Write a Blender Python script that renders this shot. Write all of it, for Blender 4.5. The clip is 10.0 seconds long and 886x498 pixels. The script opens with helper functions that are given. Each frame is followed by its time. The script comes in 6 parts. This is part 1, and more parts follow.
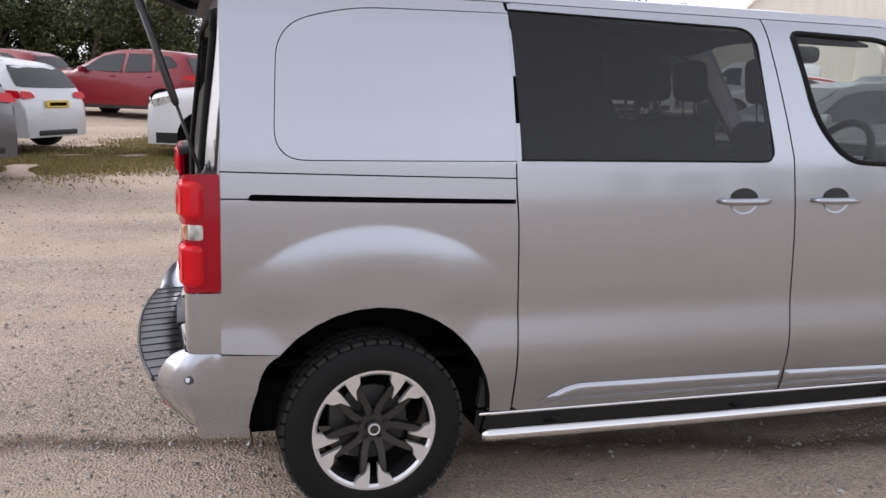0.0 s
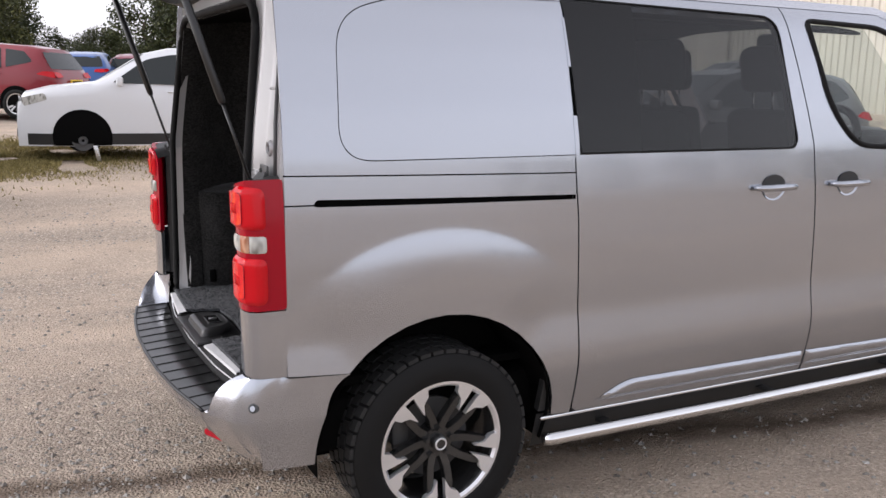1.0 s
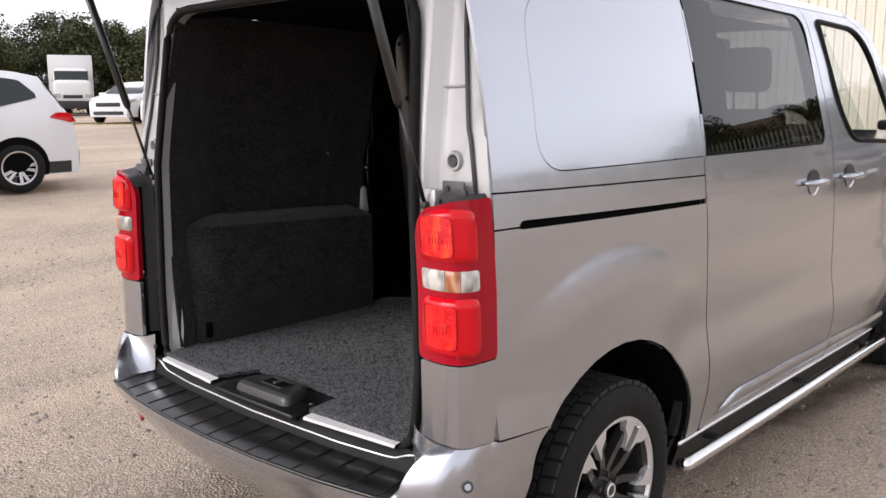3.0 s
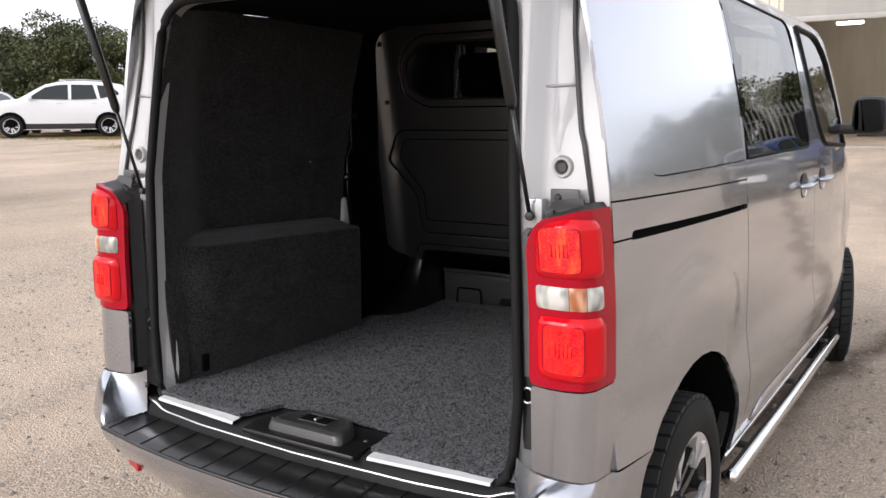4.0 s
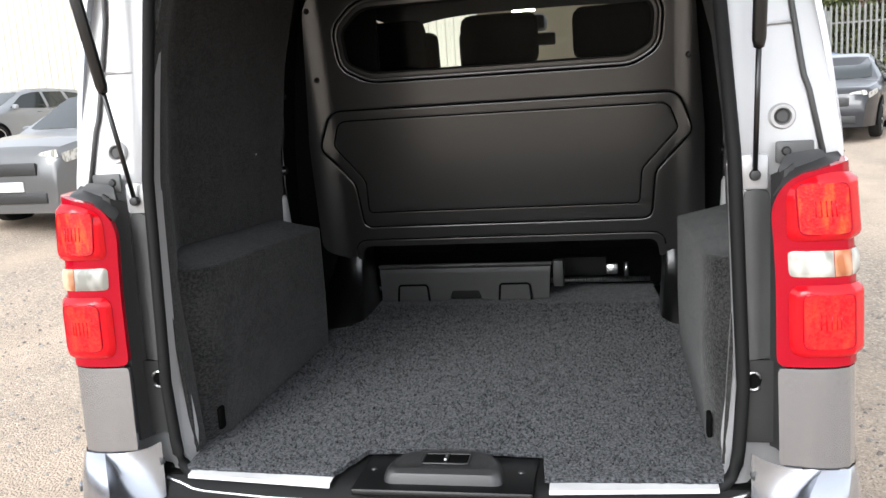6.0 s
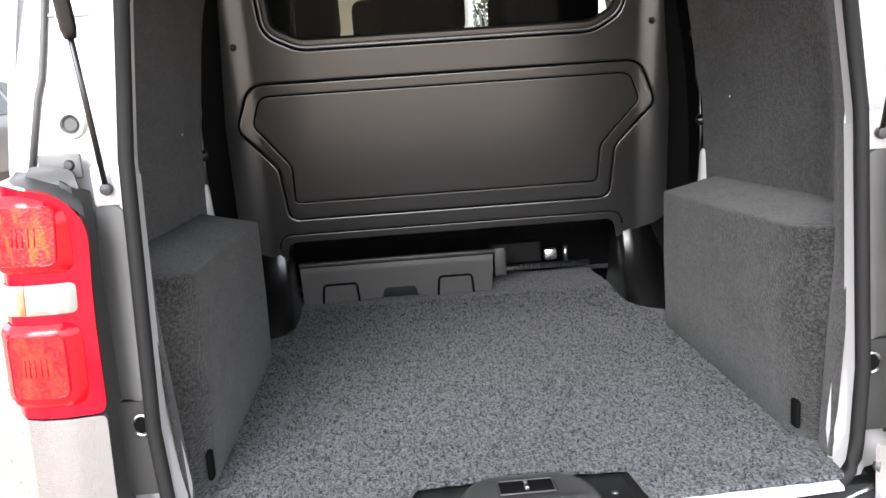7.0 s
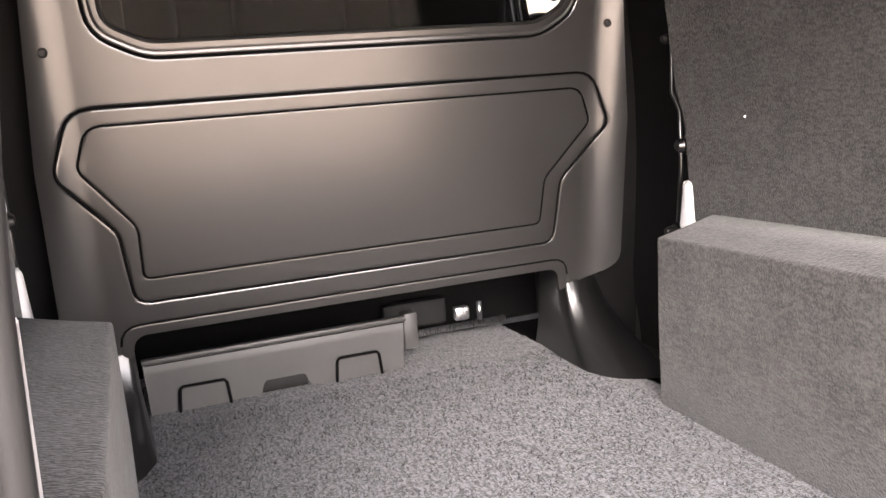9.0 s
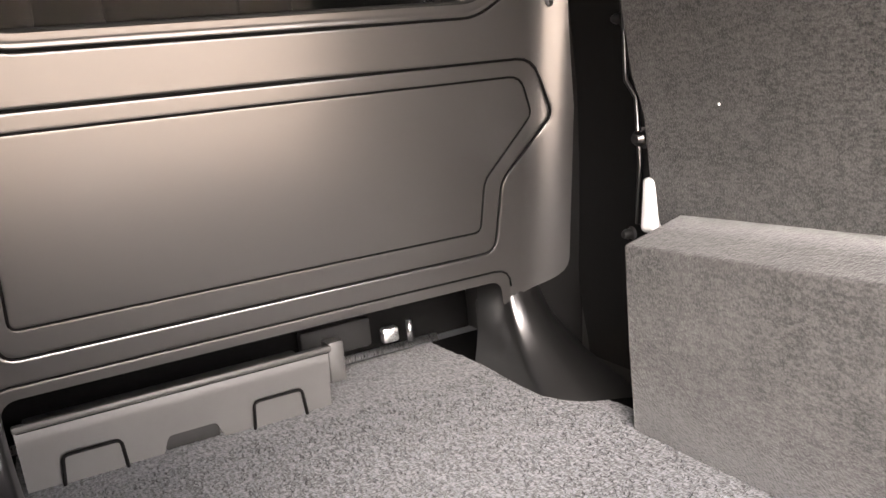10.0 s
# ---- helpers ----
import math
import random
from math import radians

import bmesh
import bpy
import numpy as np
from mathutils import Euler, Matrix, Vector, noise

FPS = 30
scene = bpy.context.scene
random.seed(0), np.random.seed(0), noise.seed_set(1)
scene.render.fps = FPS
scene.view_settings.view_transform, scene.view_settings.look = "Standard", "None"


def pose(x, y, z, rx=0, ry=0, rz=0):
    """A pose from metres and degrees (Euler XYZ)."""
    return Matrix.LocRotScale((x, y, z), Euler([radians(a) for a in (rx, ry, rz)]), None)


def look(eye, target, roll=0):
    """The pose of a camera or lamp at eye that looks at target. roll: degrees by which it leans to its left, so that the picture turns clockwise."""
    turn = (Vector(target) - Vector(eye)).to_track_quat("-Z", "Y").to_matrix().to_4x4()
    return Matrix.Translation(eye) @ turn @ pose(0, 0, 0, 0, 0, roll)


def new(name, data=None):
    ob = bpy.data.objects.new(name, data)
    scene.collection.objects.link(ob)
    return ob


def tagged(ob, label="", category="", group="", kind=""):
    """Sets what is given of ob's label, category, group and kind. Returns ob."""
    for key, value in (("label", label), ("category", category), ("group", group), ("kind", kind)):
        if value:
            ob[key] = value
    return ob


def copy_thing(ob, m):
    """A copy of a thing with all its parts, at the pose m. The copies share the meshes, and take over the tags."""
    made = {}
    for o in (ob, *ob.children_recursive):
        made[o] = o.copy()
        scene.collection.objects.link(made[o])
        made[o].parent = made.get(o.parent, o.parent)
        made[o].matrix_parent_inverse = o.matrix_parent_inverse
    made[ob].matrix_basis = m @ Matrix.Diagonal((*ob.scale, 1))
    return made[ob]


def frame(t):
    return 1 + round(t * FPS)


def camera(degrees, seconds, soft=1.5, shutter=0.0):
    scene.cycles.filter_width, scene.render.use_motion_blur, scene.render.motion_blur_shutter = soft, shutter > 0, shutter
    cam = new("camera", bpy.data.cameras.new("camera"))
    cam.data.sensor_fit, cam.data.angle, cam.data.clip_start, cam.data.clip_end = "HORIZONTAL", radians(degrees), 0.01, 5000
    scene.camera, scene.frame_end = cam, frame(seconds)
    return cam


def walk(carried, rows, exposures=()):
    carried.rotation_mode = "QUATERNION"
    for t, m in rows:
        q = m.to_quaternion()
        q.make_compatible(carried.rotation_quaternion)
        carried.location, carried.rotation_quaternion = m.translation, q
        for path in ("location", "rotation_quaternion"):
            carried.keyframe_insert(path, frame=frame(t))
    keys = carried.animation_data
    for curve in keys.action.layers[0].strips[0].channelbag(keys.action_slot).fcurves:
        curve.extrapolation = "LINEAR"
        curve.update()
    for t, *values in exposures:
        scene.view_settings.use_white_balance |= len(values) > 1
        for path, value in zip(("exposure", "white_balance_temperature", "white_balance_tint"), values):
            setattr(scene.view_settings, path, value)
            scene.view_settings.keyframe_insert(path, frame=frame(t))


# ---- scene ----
cam = camera(55.1, 10.0)
PATH = [
    (0, (-0.708, -3.906, 1.595), (-0.106, -2.035, 1.225), 1.9),
    (0.5, (-1.015, -3.678, 1.591), (-0.268, -1.864, 1.203), 1.5),
    (1, (-1.337, -3.457, 1.581), (-0.424, -1.719, 1.2), 1.0),
    (1.5, (-1.593, -3.169, 1.563), (-0.553, -1.5, 1.199), 1.1),
    (2, (-1.848, -2.89, 1.542), (-0.68, -1.305, 1.187), 0.6),
    (2.5, (-2.073, -2.57, 1.525), (-0.76, -1.104, 1.172), -0.2),
    (3, (-2.207, -2.242, 1.508), (-0.757, -0.905, 1.177), -0.3),
    (3.2, (-2.256, -2.117, 1.509), (-0.756, -0.834, 1.187), -0.3),
    (4.5, (-2.488, -1.283, 1.468), (-0.732, -0.379, 1.153), -0.5),
    (5, (-2.557, -0.939, 1.449), (-0.714, -0.231, 1.128), -0.8),
    (5.2, (-2.562, -0.808, 1.458), (-0.695, -0.17, 1.129), -1.1),
    (6.3, (-2.361, -0.219, 1.43), (-0.409, 0.037, 1.077), -4.3),
    (6.5, (-2.299, -0.053, 1.406), (-0.336, 0.08, 1.047), -4.4),
    (7, (-2.132, 0.191, 1.403), (-0.173, 0.097, 1.012), -3.9),
    (7.5, (-1.93, 0.375, 1.435), (0.01, 0.111, 1.03), -3.7),
    (8, (-1.734, 0.501, 1.441), (0.177, 0.072, 1.039), -3.8),
    (8.5, (-1.509, 0.552, 1.433), (0.361, -0.034, 1.034), -4.0),
    (9, (-1.293, 0.559, 1.433), (0.549, -0.115, 1.042), -4.2),
    (9.5, (-1.096, 0.518, 1.448), (0.706, -0.247, 1.038), -5.0),
    (10, (-0.946, 0.55, 1.443), (0.774, -0.373, 1.007), -5.6),
]
EXPOSURES = [(0.0, 0.92, 6100, 16), (1.0, 0.95, 6180, 16), (2.0, 1.02, 6250, 16), (3.0, 1.1, 6350, 16), (4.5, 1.3, 6220, 11), (5.2, 1.45, 6220, 8), (6.5, 2.15, 5950, 9), (7.0, 2.75, 6100, 11), (7.5, 3.2, 6350, 11),
             (8.0, 3.65, 6500, 14), (9.0, 4.3, 6800, 19), (10.0, 4.7, 6950, 18)]
walk(cam, [(t, look(eye, target, roll)) for t, eye, target, roll in PATH], EXPOSURES)

# ---- sky and sun: a bright, thinly overcast day ----
world = bpy.data.worlds.new("sky")
scene.world = world
world.use_nodes = True
wn = world.node_tree.nodes
sky = wn.new("ShaderNodeTexSky")
sky.sky_type, sky.sun_disc = "NISHITA", False
sky.sun_elevation, sky.sun_rotation = radians(33), radians(292)
sky.air_density, sky.dust_density, sky.ozone_density = 1.0, 2.5, 0.6
haze = wn.new("ShaderNodeHueSaturation")
haze.inputs["Saturation"].default_value = 0.24
world.node_tree.links.new(sky.outputs[0], haze.inputs["Color"])
veil = wn.new("ShaderNodeMix")  # thin even cloud over the sky
veil.data_type = "RGBA"
veil.inputs[0].default_value = 0.5
veil.inputs[7].default_value = (4.5, 4.4, 4.4, 1)
world.node_tree.links.new(haze.outputs[0], veil.inputs[6])
world.node_tree.links.new(veil.outputs[2], wn["Background"].inputs["Color"])
wn["Background"].inputs["Strength"].default_value = 0.15
sun_data = bpy.data.lights.new("sun", "SUN")
sun_data.energy, sun_data.angle, sun_data.color = 0.6, radians(30), (1.0, 0.95, 0.88)
sun = new("sun", sun_data)
sun.matrix_world = look((-15, 6, 10.5), (0, 0, 0))


# ---- materials ----
def material(name, colour, rough=0.6, metal=0.0, coat=0.0, spec=0.5):
    m = bpy.data.materials.new(name)
    m.use_nodes = True
    b = m.node_tree.nodes["Principled BSDF"]
    b.inputs["Base Color"].default_value = (*colour, 1)
    b.inputs["Roughness"].default_value = rough
    b.inputs["Metallic"].default_value = metal
    b.inputs["Coat Weight"].default_value = coat
    b.inputs["Coat Roughness"].default_value = 0.04
    b.inputs["Specular IOR Level"].default_value = spec
    return m


def add_noise(m, scale, detail=4.0, rough=0.6, coord="Object", stretch=None):
    n, l = m.node_tree.nodes, m.node_tree.links
    tc = n.new("ShaderNodeTexCoord")
    src = tc.outputs[coord]
    if stretch:
        mp = n.new("ShaderNodeMapping")
        mp.inputs["Scale"].default_value = stretch
        l.new(src, mp.inputs["Vector"])
        src = mp.outputs[0]
    t = n.new("ShaderNodeTexNoise")
    t.inputs["Scale"].default_value, t.inputs["Detail"].default_value, t.inputs["Roughness"].default_value = scale, detail, rough
    l.new(src, t.inputs["Vector"])
    return t.outputs["Fac"]


def ramp(m, fac, stops):
    r = m.node_tree.nodes.new("ShaderNodeValToRGB")
    m.node_tree.links.new(fac, r.inputs[0])
    e = r.color_ramp.elements
    while len(e) < len(stops):
        e.new(0.5)
    for el, (p, c) in zip(e, stops):
        el.position, el.color = p, (*c, 1) if len(c) == 3 else c
    return r.outputs[0]


def mix(m, fac, a, b, mode="MIX"):
    x = m.node_tree.nodes.new("ShaderNodeMix")
    x.data_type, x.blend_type = "RGBA", mode
    l = m.node_tree.links
    for sock, v in ((x.inputs[0], fac), (x.inputs[6], a), (x.inputs[7], b)):
        if isinstance(v, (int, float)):
            sock.default_value = v
        elif isinstance(v, tuple):
            sock.default_value = (*v, 1)
        else:
            l.new(v, sock)
    return x.outputs[2]


def feed(m, name, sock):
    m.node_tree.links.new(sock, m.node_tree.nodes["Principled BSDF"].inputs[name])


def bump(m, fac, strength=0.3, distance=0.01):
    b = m.node_tree.nodes.new("ShaderNodeBump")
    b.inputs["Strength"].default_value, b.inputs["Distance"].default_value = strength, distance
    m.node_tree.links.new(fac, b.inputs["Height"])
    m.node_tree.links.new(b.outputs[0], m.node_tree.nodes["Principled BSDF"].inputs["Normal"])


def grey(v):
    return (v, v, v)


def paint(name, colour, metal=0.55, rough=0.33, grain=900.0):
    """Car paint: flakes under a clear coat, with a thin film of road dust."""
    m = material(name, colour, rough, metal, 1.0)
    d = add_noise(m, grain, 1.0, 0.5)
    lo, hi = tuple(c * 0.94 for c in colour), tuple(min(1, c * 1.06) for c in colour)
    feed(m, "Base Color", ramp(m, d, [(0.0, lo), (1.0, hi)]))
    return m


def plastic(name, v, rough=0.55, grain=350.0, depth=0.25):
    m = material(name, v if isinstance(v, tuple) else grey(v), rough, 0.0)
    base = v if isinstance(v, tuple) else grey(v)
    f = add_noise(m, grain, 2.0, 0.5)
    d = add_noise(m, 5.0, 5.0, 0.65)
    feed(m, "Base Color", ramp(m, d, [(0.3, tuple(c * 0.85 for c in base)), (0.8, tuple(c * 1.2 for c in base))]))
    feed(m, "Roughness", ramp(m, d, [(0.3, grey(rough - 0.06)), (0.8, grey(min(1, rough + 0.1)))]))
    bump(m, f, depth, 0.001)
    return m


VAN_PAINT = paint("grey_metallic_paint", (0.435, 0.452, 0.49), 0.93, 0.24)
JAMB_PAINT = paint("grey_paint_satin", (0.42, 0.415, 0.415), 0.25, 0.38)
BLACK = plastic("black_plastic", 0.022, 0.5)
JAMB_TRIM = plastic("satin_grey_trim", 0.075, 0.45)
TRIM_GREY = plastic("dark_grey_trim", 0.06, 0.5)
LOCK_GREY = plastic("lock_grey_plastic", 0.032, 0.32)
RUBBER = plastic("rubber", 0.007, 0.7, 220.0, 0.3)
RUBBER.node_tree.nodes["Principled BSDF"].inputs["Specular IOR Level"].default_value = 0.25
TREAD = plastic("tread_rubber", 0.013, 0.75, 220.0, 0.3)
STEP = plastic("step_plastic", 0.006, 0.34, 260.0, 0.15)
STEP.node_tree.nodes["Principled BSDF"].inputs["Specular IOR Level"].default_value = 0.65
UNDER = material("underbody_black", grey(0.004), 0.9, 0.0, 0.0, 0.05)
MATTE = material("matte_black_trim", grey(0.003), 0.6, 0.0, 0.0, 0.2)
# mirror coloured near black to stand in for a dark reflection
MIRROR = material("dark_reflection_mirror", grey(0.015), 0.02, 1.0)
CHROME = material("polished_steel", grey(0.75), 0.14, 1.0)
BRUSHED = material("brushed_steel", grey(0.72), 0.3, 1.0)
fb = add_noise(BRUSHED, 60.0, 4.0, 0.6, stretch=(1, 12, 1))
feed(BRUSHED, "Roughness", ramp(BRUSHED, fb, [(0.3, grey(0.22)), (0.8, grey(0.42))]))
ALLOY = material("machined_alloy", (0.80, 0.80, 0.81), 0.3, 0.7)
ALLOY_DARK = material("black_gloss_alloy", grey(0.018), 0.25, 0.0, 0.6)
BULKHEAD_PLASTIC = material("moulded_bulkhead_plastic", (0.018, 0.0174, 0.0168), 0.3, 0.0, 1.0, 1.0)
BULKHEAD_PLASTIC.node_tree.nodes["Principled BSDF"].inputs["Coat Roughness"].default_value = 0.22
FABRIC = material("seat_fabric", grey(0.006), 0.95, 0.0, 0.0, 0.1)
WHITE_PLASTIC = plastic("pale_plastic", 0.55, 0.5)
FOOT_PLASTIC = material("glossy_black_plastic", grey(0.003), 0.3, 0.0, 0.0, 0.9)


def glass(name, tint, rough=0.0, ior=1.5):
    m = bpy.data.materials.new(name)
    m.use_nodes = True
    n, l = m.node_tree.nodes, m.node_tree.links
    n.remove(n["Principled BSDF"])
    tr, gl, mx, fr = (n.new("ShaderNodeBsdf" + k) if k in ("Transparent", "Glossy") else n.new("ShaderNode" + k) for k in ("Transparent", "Glossy", "MixShader", "Fresnel"))
    tr.inputs[0].default_value = (*tint, 1)
    gl.inputs["Roughness"].default_value = rough
    fr.inputs[0].default_value = ior
    l.new(fr.outputs[0], mx.inputs[0])
    l.new(tr.outputs[0], mx.inputs[1])
    l.new(gl.outputs[0], mx.inputs[2])
    l.new(mx.outputs[0], n["Material Output"].inputs[0])
    return m


GLASS_TINT = glass("privacy_glass", (0.16, 0.165, 0.17))
ACRYLIC = glass("thin_acrylic", (0.75, 0.77, 0.75), 0.0, 1.2)
GLASS = glass("clear_glass", (0.82, 0.86, 0.84))


def lens(name, colour, rough=0.08):
    m = material(name, colour, rough, 0.0, 1.0)
    b = m.node_tree.nodes["Principled BSDF"]
    b.inputs["IOR"].default_value = 1.4
    b.inputs["Coat Weight"].default_value = 0.0
    return m


RED_LENS = lens("red_lens", (0.56, 0.003, 0.009))
RED_DARK = lens("dark_red_lens", (0.33, 0.001, 0.012))
CLEAR_LENS = lens("clear_lens", (0.4, 0.39, 0.37))
AMBER_LENS = lens("amber_lens", (0.62, 0.36, 0.22))
for lm, lo_c, hi_c in ((CLEAR_LENS, (0.24, 0.235, 0.21), (0.55, 0.54, 0.5)), (AMBER_LENS, (0.35, 0.13, 0.06), (0.68, 0.42, 0.28))):
    feed(lm, "Base Color", ramp(lm, add_noise(lm, 30.0, 1.0, 0.5, stretch=(1, 1, 0.5)), [(0.36, lo_c), (0.58, hi_c)]))
BULB = lens("faceted_bulb_window", (0.7, 0.015, 0.015), 0.06)
BULB_LOW = lens("faceted_tail_window", (0.7, 0.010, 0.015), 0.06)
# orange streaks and bright cells put bulb glow and facet glints into the colour
for bm_, hot in ((BULB, (0.80, 0.065, 0.014)), (BULB_LOW, (0.70, 0.022, 0.011))):
    bn, bl = bm_.node_tree.nodes, bm_.node_tree.links
    cells = bn.new("ShaderNodeTexVoronoi")
    cells.inputs["Scale"].default_value = 190.0
    tco = bn.new("ShaderNodeTexCoord")
    bl.new(tco.outputs["Object"], cells.inputs["Vector"])
    streak = add_noise(bm_, 26.0, 2.0, 0.5, stretch=(1.6, 1.6, 0.5))
    feed(bm_, "Base Color", mix(bm_, 0.14, ramp(bm_, streak, [(0.42, (0.58, 0.003, 0.010)), (0.52, (0.70, 0.012, 0.012)), (0.62, hot)]), ramp(bm_, cells.outputs["Color"], [(0.2, (0.45, 0.003, 0.010)), (0.8, (0.95, 0.10, 0.06))])))
    bump(bm_, cells.outputs["Distance"], 0.3, 0.003)
    bn["Principled BSDF"].inputs["Coat Weight"].default_value = 0.0


def carpet(name, dark, light, scale, tight=0.07, blotch=0.25, sheen=0.15):
    """Cut-pile carpet: speckled yarn ends of dark and light grey over soft blotches."""
    m = material(name, dark, 1.0, 0.0, 0.0, 0.1)
    a = add_noise(m, scale, 2.0, 0.6, stretch=(1.0, 0.45, 1.0))
    b = add_noise(m, scale * 0.6, 2.0, 0.6, stretch=(0.45, 1.2, 1.0))
    c = add_noise(m, 9.0, 5.0, 0.65)
    mid = tuple((x + y) / 2.3 for x, y in zip(dark, light))
    stops = [(0.5 - tight, dark), (0.5, mid), (0.5 + tight, light)]
    s = mix(m, 0.5, ramp(m, a, stops), ramp(m, b, stops))
    feed(m, "Base Color", mix(m, blotch, s, ramp(m, c, [(0.35, dark), (0.65, light)])))
    bump(m, a, 0.8, 0.004)
    m.node_tree.nodes["Principled BSDF"].inputs["Sheen Weight"].default_value = sheen
    return m


FLOOR_CARPET = carpet("speckled_grey_carpet", (0.003, 0.0034, 0.004), (0.098, 0.102, 0.110), 210.0, 0.06, 0.1)
LINING = carpet("charcoal_lining_carpet", (0.009, 0.009, 0.0088), (0.052, 0.051, 0.0495), 210.0, 0.075, 0.3, 0.15)


# ---- mesh helpers ----
def mesh(name, verts, faces, mat, smooth=True, mats=None, index=None):
    me = bpy.data.meshes.new(name)
    me.from_pydata([tuple(map(float, v)) for v in verts], [], [tuple(map(int, f)) for f in faces])
    for mt in (mats or [mat]):
        me.materials.append(mt)
    if index is not None:
        me.polygons.foreach_set("material_index", index)
    if smooth:
        me.polygons.foreach_set("use_smooth", [True] * len(me.polygons))
    me.update()
    return me


def part(name, me, parent=None, label=""):
    if isinstance(me, tuple):
        me = mesh(name, *me)
    ob = new(name, me)
    if parent:
        ob.parent = parent
    return tagged(ob, label)


def bm_mesh(name, bm, mat, smooth=False, angle=40):
    bmesh.ops.recalc_face_normals(bm, faces=bm.faces)
    if smooth:
        for f in bm.faces:
            f.smooth = True
        for e in bm.edges:
            if len(e.link_faces) == 2 and e.calc_face_angle(0) > radians(angle):
                e.smooth = False
    me = bpy.data.meshes.new(name)
    bm.to_mesh(me)
    bm.free()
    me.materials.append(mat)
    return me


def box(name, size, at, mat, bevel=0.01, parent=None, label="", rot=(0, 0, 0), taper=1.0, seg=2):
    """A rounded block; taper narrows its top."""
    bm = bmesh.new()
    bmesh.ops.create_cube(bm, size=1.0)
    for v in bm.verts:
        k = taper if v.co.z > 0 else 1.0
        v.co = Vector((v.co.x * size[0] * k, v.co.y * size[1] * k, v.co.z * size[2]))
    if bevel:
        bmesh.ops.bevel(bm, geom=bm.edges[:], offset=min(bevel, 0.45 * min(size)), segments=seg, affect="EDGES", profile=0.5)
    bmesh.ops.transform(bm, matrix=pose(*at, *rot), verts=bm.verts)
    return part(name, bm_mesh(name, bm, mat, True), parent, label)


def tube(name, points, radius, mat, parent=None, label="", closed=False, sides=10, radii=None):
    """A round bar along a line of points."""
    pts = [Vector(p) for p in points]
    n = len(pts)
    verts, faces = [], []
    for i, p in enumerate(pts):
        a = pts[(i - 1) % n] if (closed or i) else p
        b = pts[(i + 1) % n] if (closed or i < n - 1) else p
        t = (b - a).normalized()
        up = Vector((0, 0, 1)) if abs(t.z) < 0.9 else Vector((1, 0, 0))
        u = t.cross(up).normalized()
        w = u.cross(t)
        r = radii[i] if radii else radius
        for k in range(sides):
            q = 2 * math.pi * k / sides
            verts.append(p + u * (r * math.cos(q)) + w * (r * math.sin(q)))
    for i in range(n if closed else n - 1):
        j = (i + 1) % n
        for k in range(sides):
            faces.append((i * sides + k, i * sides + (k + 1) % sides, j * sides + (k + 1) % sides, j * sides + k))
    if not closed:
        faces.append(tuple(range(sides - 1, -1, -1)))
        faces.append(tuple(range((n - 1) * sides, n * sides)))
    return part(name, mesh(name, verts, faces, mat), parent, label)


def lathe(name, profile, at, mat, axis="y", parent=None, label="", steps=40, rot=None, smooth=True):
    """Turns a profile of (radius, height) about an axis."""
    verts, faces, m = [], [], len(profile)
    for k in range(steps):
        q = 2 * math.pi * k / steps
        for r, h in profile:
            c, s = r * math.cos(q), r * math.sin(q)
            verts.append({"x": (h, c, s), "y": (c, h, s), "z": (c, s, h)}[axis])
    for k in range(steps):
        j = (k + 1) % steps
        for i in range(m - 1):
            faces.append((k * m + i, k * m + i + 1, j * m + i + 1, j * m + i))
    bm = bmesh.new()
    vs = [bm.verts.new(v) for v in verts]
    for f in faces:
        try:
            bm.faces.new([vs[i] for i in f])
        except ValueError:
            pass
    bmesh.ops.remove_doubles(bm, verts=bm.verts, dist=1e-5)
    M = Matrix.Translation(at) @ (rot.to_4x4() if rot else Matrix())
    bmesh.ops.transform(bm, matrix=M, verts=bm.verts)
    return part(name, bm_mesh(name, bm, mat, smooth, 35), parent, label)


def rounded(corners, seg=5):
    """A polygon with rounded corners: rows of x, y, radius."""
    out, n = [], len(corners)
    for i in range(n):
        p, a, b = (Vector(corners[k % n][:2]) for k in (i, i - 1, i + 1))
        r = corners[i][2] if len(corners[i]) > 2 else 0
        if r <= 0:
            out.append(tuple(p))
            continue
        da, db = (a - p), (b - p)
        r = min(r, da.length * 0.48, db.length * 0.48)
        s, e = p + da.normalized() * r, p + db.normalized() * r
        for k in range(seg + 1):
            t = k / seg
            out.append(tuple((1 - t) ** 2 * s + 2 * t * (1 - t) * p + t * t * e))
    return out


def inside(P, poly):
    poly = np.asarray(poly, float)
    r = np.zeros(len(P), bool)
    a, b = poly, np.roll(poly, -1, 0)
    for (x0, y0), (x1, y1) in zip(a, b):
        if y0 == y1:
            continue
        c = ((P[:, 1] < y0) != (P[:, 1] < y1)) & (P[:, 0] < (x1 - x0) * (P[:, 1] - y0) / (y1 - y0) + x0)
        r ^= c
    return r


def nearest(P, poly):
    """Distance to and nearest place on a closed outline."""
    poly = np.asarray(poly, float)
    best, place = np.full(len(P), 1e9), np.zeros((len(P), 2))
    for a, b in zip(poly, np.roll(poly, -1, 0)):
        d = b - a
        L = d @ d
        if L == 0:
            continue
        t = np.clip(((P - a) @ d) / L, 0, 1)
        q = a + t[:, None] * d
        s = np.hypot(*(P - q).T)
        k = s < best
        best[k], place[k] = s[k], q[k]
    return best, place


